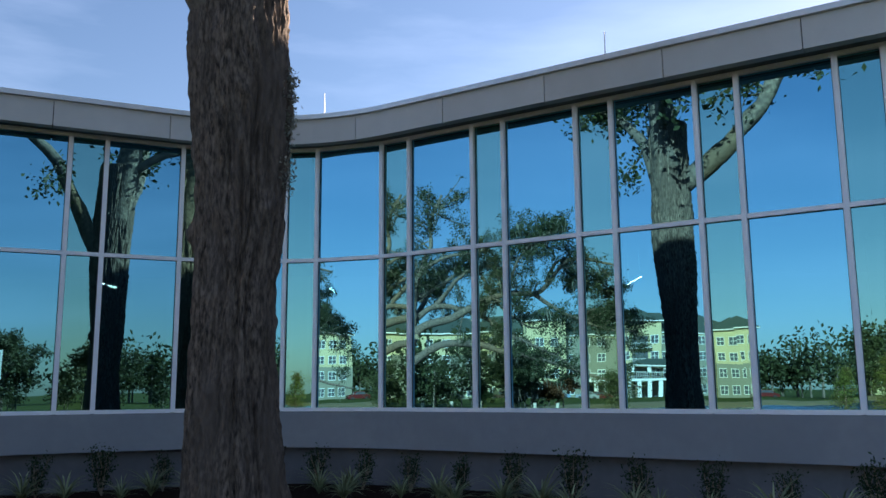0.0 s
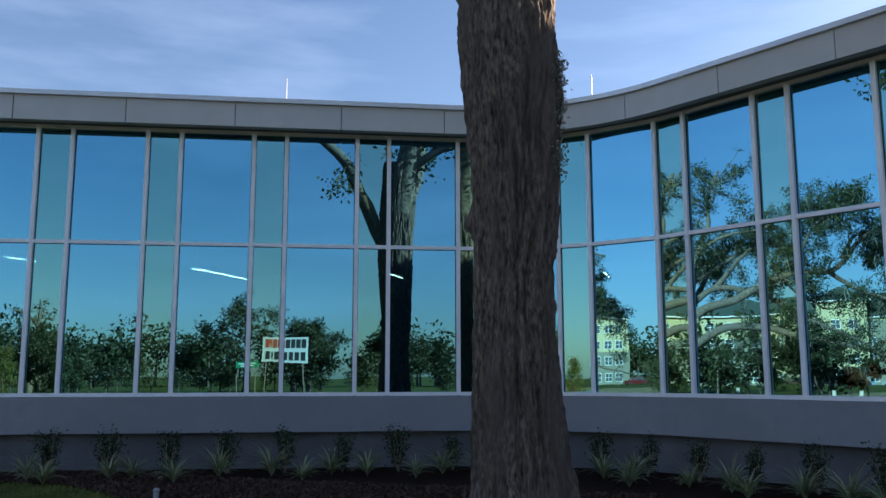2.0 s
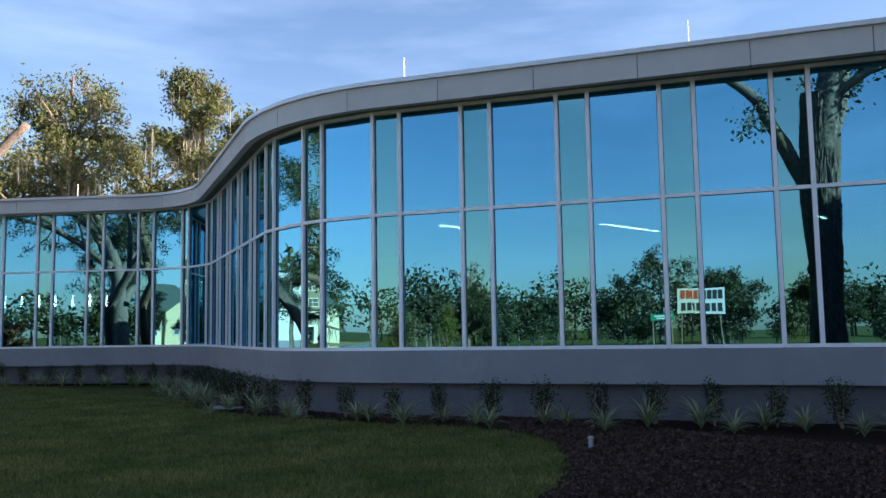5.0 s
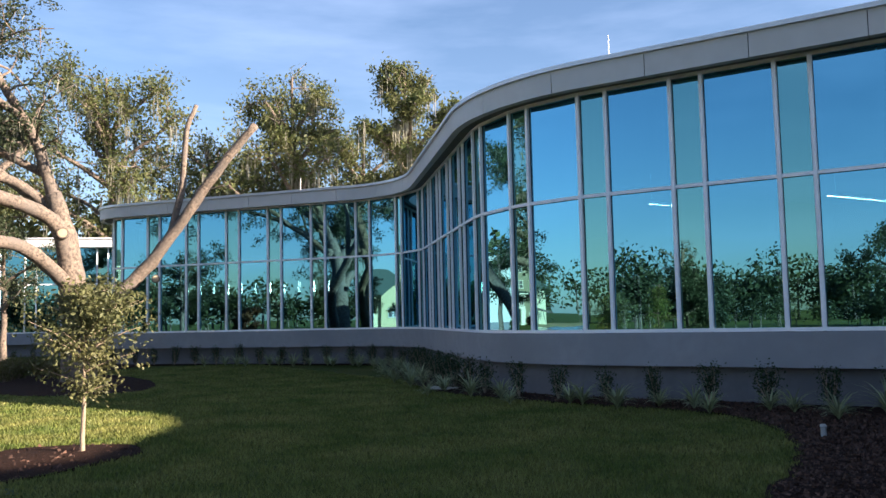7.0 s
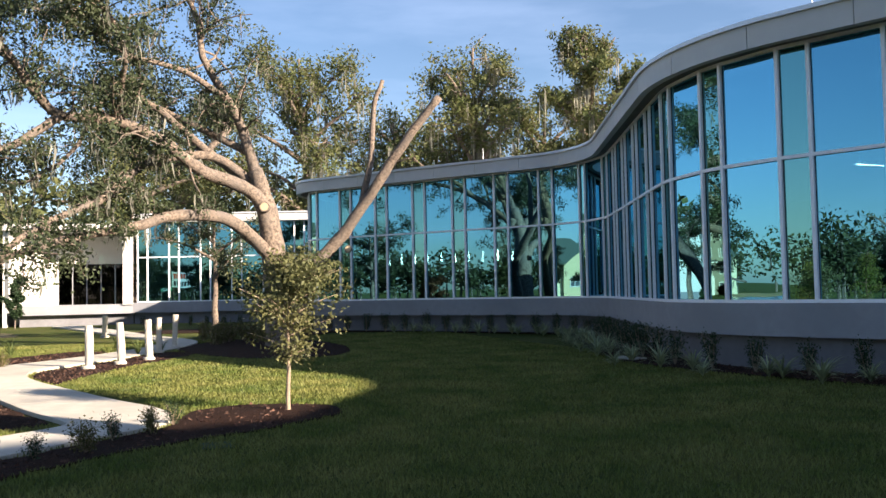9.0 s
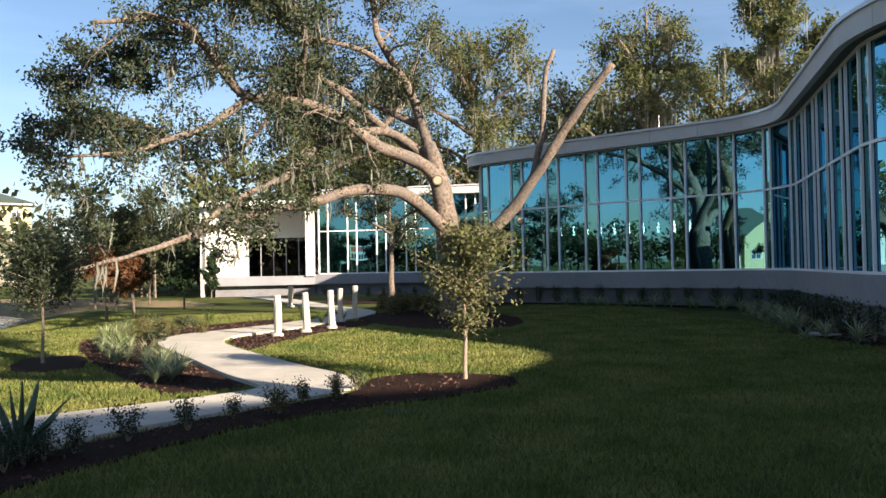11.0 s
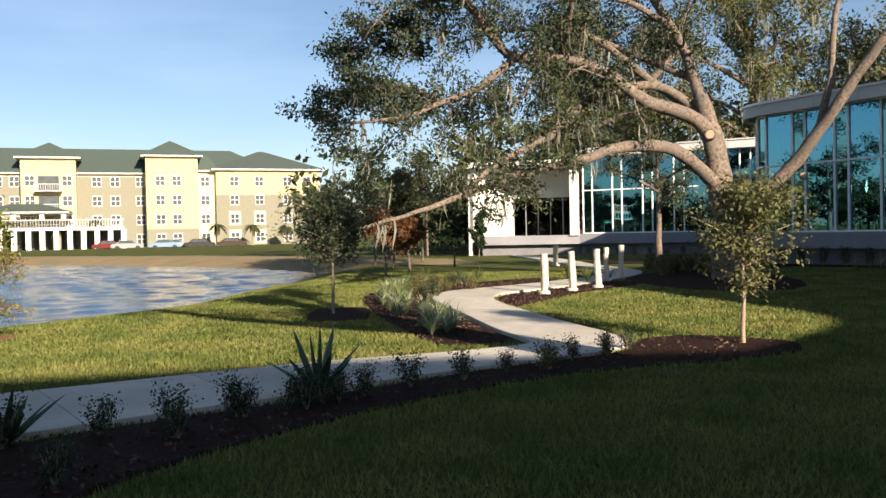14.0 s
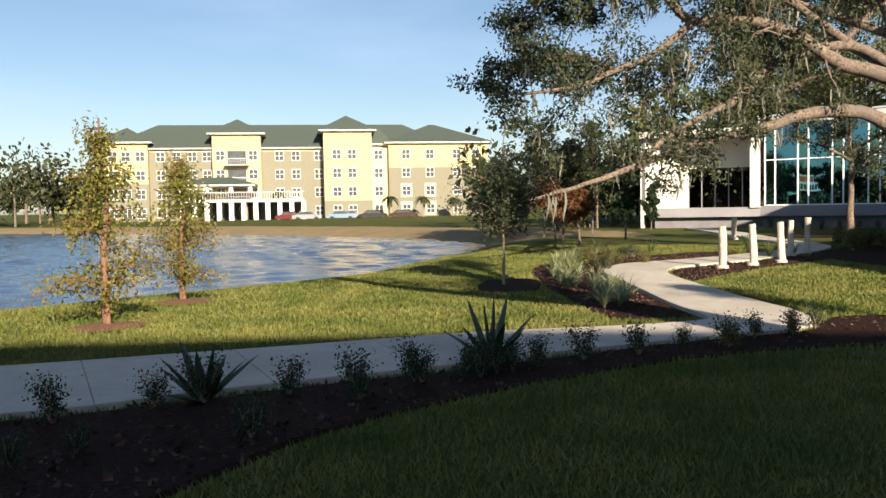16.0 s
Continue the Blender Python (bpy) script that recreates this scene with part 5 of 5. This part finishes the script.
def agave(x, y, s, seed, label):
    r = np.random.default_rng(seed)
    t = thing("spiky_plant", label, "plant", (x, y, 0.04), group="spiky plants")
    for k in range(12):
        a = k * 2.4 + r.random() * 0.3
        el = radians(24 + 56 * (k / 12) + r.normal() * 6)
        L = s * (0.62 + 0.3 * r.random())
        d = np.array([math.cos(a) * math.cos(el), math.sin(a) * math.cos(el), math.sin(el)])
        side = np.array([-math.sin(a), math.cos(a), 0])
        nn = np.cross(side, d)
        b = Build()
        v = []
        for q, w in ((0, 0.7), (0.25, 1.0), (0.55, 0.85), (0.82, 0.45), (1, 0.03)):
            c = d * L * q - np.array([0, 0, 0.06 * L * q ** 3])
            W = 0.064 * s * w
            v += [c - side * W + nn * W * 0.25, c - nn * W * 0.35, c + side * W + nn * W * 0.25, c + nn * W * 0.1]
        f = [(4 * i + j, 4 * i + (j + 1) % 4, 4 * i + 4 + (j + 1) % 4, 4 * i + 4 + j) for i in range(4) for j in range(4)]
        b.add(v, f)
        part("leaf", b, SPIKY_LEAF, t)


agave(-8.2, -2.82, 0.8, 1, "broad grey-green spiky agave in the shaded bed")
agave(-5.95, -4.5, 0.7, 2, "grey-green spiky agave in the shaded bed")

# inner bed: pale striped grasses and yuccas
big_lir = [blade_fan(60, 0.6, 0.014, np.random.default_rng(150 + k), 0.85, 0.5).mesh("striped_leaves", LIRIOPE) for k in range(4)]
yuc = [blade_fan(40, 0.85, 0.022, np.random.default_rng(160 + k), 1.0, 0.25).mesh("sword_leaves", YUCCA_LEAF) for k in range(4)]
edge = spline([(-12.4, -2.45), (-13.8, -2.95), (-16.0, -3.8), (-18.6, -4.85), (-20.8, -5.35), (-22.8, -4.9)], 0.05)
for k in range(34):
    c = edge[int(len(edge) * (k + 0.5) / 34)] + rng.normal(size=2) * 0.18 + np.array([0.1, 0.25])
    tuft(c[0], c[1], 0.52 + 0.25 * rng.random(), k, "pale striped grass tuft edging the bed", big_lir)
for k, (x, y) in enumerate([(-18.0, -4.3), (-18.8, -4.7), (-17.4, -4.1), (-22.0, -5.0), (-23.0, -4.6), (-26.2, -3.7), (-24.6, -5.0), (-26.8, -1.0), (-25.5, 0.2), (-24.6, -0.4)]):
    t = tagged(new("yucca"), "green sword-leaved yucca in mulch", "plant", "yuccas")
    t.matrix_basis = pose(x, y, 0.04, 0, 0, 50 * k) @ Matrix.Diagonal((0.5,) * 3 + (1,))
    part("leaf_fan", yuc[k % 4], None, t)
for k in range(22):
    c = np.array([-19.5 - 7 * rng.random(), -4.2 + 0.9 * rng.normal() * 0.4])
    shrub(c[0], c[1], 0.6 + 0.4 * rng.random(), (tan_shr if k % 2 else low_shr)[k % 3], "low clipped planting beside the path", "bed planting")
for k in range(12):
    shrub(-27.5 - 4 * rng.random(), 1.6 + 1.8 * rng.random(), 1.1 + 0.4 * rng.random(), tan_shr[k % 3], "tan shrub under the oak", "oak planting")


# ---- bleached posts ----
def post(x, y, h, r, seed, group="bleached posts"):
    q = np.random.default_rng(seed)
    t = thing("bleached_post", "pale bleached timber post on a round concrete foot", "post", (x, y, 0), group=group)
    b = Build()
    zs = np.linspace(0.1, h, 12)
    b.tube([(0.02 * math.sin(3 * z + seed), 0.02 * math.cos(2.3 * z + seed), z) for z in zs], [r * (1 + 0.07 * math.sin(5 * z + seed)) for z in zs], 12, 0.1)
    part("shaft", b, POST, t, smooth=False)
    b = Build(); b.tube([(0, 0, -0.05), (0, 0, 0.10), (0, 0, 0.12)], [r * 1.75, r * 1.7, r * 1.5], 18); part("foot", b, CONCRETE, t)


for k, (x, y, h, r) in enumerate([(-20.66, -1.38, 1.0, 0.085), (-21.63, -0.75, 1.02, 0.085), (-22.66, -0.12, 1.04, 0.085), (-25.2, 0.15, 1.02, 0.075), (-27.2, 0.62, 1.05, 0.08), (-36.5, -1.8, 0.9, 0.1)]):
    post(x, y, h, r, 5 + k)

# irrigation stub, paving pads and a valve box
b = Build(); b.tube([(-7.0, 9.55, 0), (-7.0, 9.55, 0.16), (-7.0, 9.55, 0.17), (-7.0, 9.55, 0.2)], [0.035, 0.035, 0.045, 0.03], 10)
solo("sprinkler", b, PLASTIC, "grey sprinkler stub standing in mulch", "sprinkler")
b = Build(); b.box(-9.75, 0.42, 0.0, -9.35, 0.75, 0.05, None); solo("valve_box", b, SHRUB_LEAF, "dark green valve cover flush in the lawn", "valve box")
b = Build(); b.box(-0.32, -0.2, -0.02, 0.32, 0.2, 0.05, pose(-16.6, 9.75, 0.03, 2, 1, 20)); solo("splash_block", b, CONCRETE, "pale concrete splash block at the bed's edge", "splash block")

# ---- things seen only in the glass ----
SIGN_WHITE = material("banner_cloth", (0.78, 0.77, 0.74), None, 3, 0.8)
SIGN_RED = material("banner_red", (0.6, 0.08, 0.03), None, 3, 0.8)
SIGN_BLACK = material("banner_black", (0.03, 0.03, 0.03), None, 3, 0.8)
SIGN_GREEN = material("sign_green", (0.01, 0.25, 0.11), None, 3, 0.6)


def board(name, label, x, y, rz, w, z0, z1, mat, bars, legs=2):
    t = thing(name, label, "sign", (x, y, 0), rz=rz)
    b = Build(); b.box(-w / 2, -0.03, z0, w / 2, 0.03, z1); part("panel", b, mat, t)
    for k in range(legs):
        b = Build(); b.box((-0.4 + 0.8 * k) * w - 0.05, 0.04, -0.2, (-0.4 + 0.8 * k) * w + 0.05, 0.12, z1); part("leg", b, SAPLING_BARK, t)
    for (x0, za, x1, zb, m) in bars:
        b = Build(); b.box(x0 * w, -0.05, z0 + za * (z1 - z0), x1 * w, -0.032, z0 + zb * (z1 - z0)); part("lettering_bar", b, m, t)


bars = [(-0.46 + 0.115 * k, 0.58, -0.37 + 0.115 * k, 0.92, SIGN_RED if k > 3 else SIGN_BLACK) for k in range(8)] + [(-0.45 + 0.13 * k, 0.10, -0.36 + 0.13 * k, 0.42, SIGN_BLACK) for k in range(7)]
board("roadside_banner", "white roadside banner with red and black lettering bars", 17.5, -46.8, 200, 4.2, 2.9, 5.2, SIGN_WHITE, bars)
board("road_sign", "green road sign with pale bars", 14.1, -47.5, 198, 2.1, 2.4, 3.0, SIGN_GREEN, [(-0.4, 0.55, 0.4, 0.75, SIGN_WHITE), (-0.3, 0.2, 0.3, 0.4, SIGN_WHITE)])

# mown grass blades where the lawn comes nearest
gr = np.random.default_rng(9)
n = 1300000
gxs, gys = -32 + 31 * gr.random(n), -14 + 24.5 * gr.random(n)
dist = np.hypot(gxs, gys)
ok = (gr.random(n) < np.clip(8.0 / np.maximum(dist, 4), 0, 1) ** 1.1) & (gxs < -1)
for poly in (BED_WALL, BED_NEAR, BED_INNER, BED_POSTS, BED_OAK, BED_TREE, POND):
    ok &= ~inside(poly, gxs, gys)
dm = np.full(n, 9.0)
for p in PATH_LINE[::4]:
    np.minimum(dm, np.hypot(gxs - p[0], gys - p[1]) - p[2] / 2, out=dm)
ok &= dm > 0.02
gxs, gys = gxs[ok], gys[ok]
gz = ground_z(gxs, gys)
a = gr.random(len(gxs)) * 6.28
far = np.clip(np.hypot(gxs, gys) / 8.0, 1, 2.6)
hgt = 0.03 + 0.035 * gr.random(len(gxs))
wd = (0.006 + 0.006 * gr.random(len(gxs))) * far
lean = gr.normal(size=(len(gxs), 2)) * 0.025
v = np.stack([np.stack([gxs + np.cos(a) * wd, gys + np.sin(a) * wd, gz - 0.005], 1), np.stack([gxs - np.cos(a) * wd, gys - np.sin(a) * wd, gz - 0.005], 1), np.stack([gxs + lean[:, 0], gys + lean[:, 1], gz + hgt], 1)], 1).reshape(-1, 3)
tagged(new("grass", quick_mesh("grass", v, np.arange(len(v)).reshape(-1, 3), BLADES)), "short mown grass blades", "grass", kind="stuff")

# loose bark chips
n = 60000
cx_, cy_ = np.concatenate([-30 + 32 * gr.random(n), -13 + 12 * gr.random(n)]), np.concatenate([-7 + 19 * gr.random(n), 4 + 8 * gr.random(n)])
keep = np.zeros(len(cx_), bool)
for poly in (BED_WALL, BED_NEAR, BED_INNER, BED_POSTS):
    keep |= inside(poly, cx_, cy_)
cx_, cy_ = cx_[keep], cy_[keep]
a, L, W = gr.random(len(cx_)) * 6.28, 0.012 + 0.02 * gr.random(len(cx_)), 0.005 + 0.007 * gr.random(len(cx_))
u, w = np.stack([np.cos(a), np.sin(a)], 1), np.stack([-np.sin(a), np.cos(a)], 1)
z = 0.045 + 0.012 * gr.random(len(cx_))
tz = gr.normal(size=(len(cx_), 2)) * 0.012
c = np.stack([cx_, cy_], 1)
v = np.stack([np.column_stack([c + u * L[:, None] * i + w * W[:, None] * j, z + tz[:, 0] * i + tz[:, 1] * j]) for i, j in ((-1, -1), (1, -1), (1, 1), (-1, 1))], 1).reshape(-1, 3)
tagged(new("bark_chips", quick_mesh("bark_chips", v, np.arange(len(v)).reshape(-1, 4), CHIPS)), "loose brown bark chips", "mulch", kind="stuff")
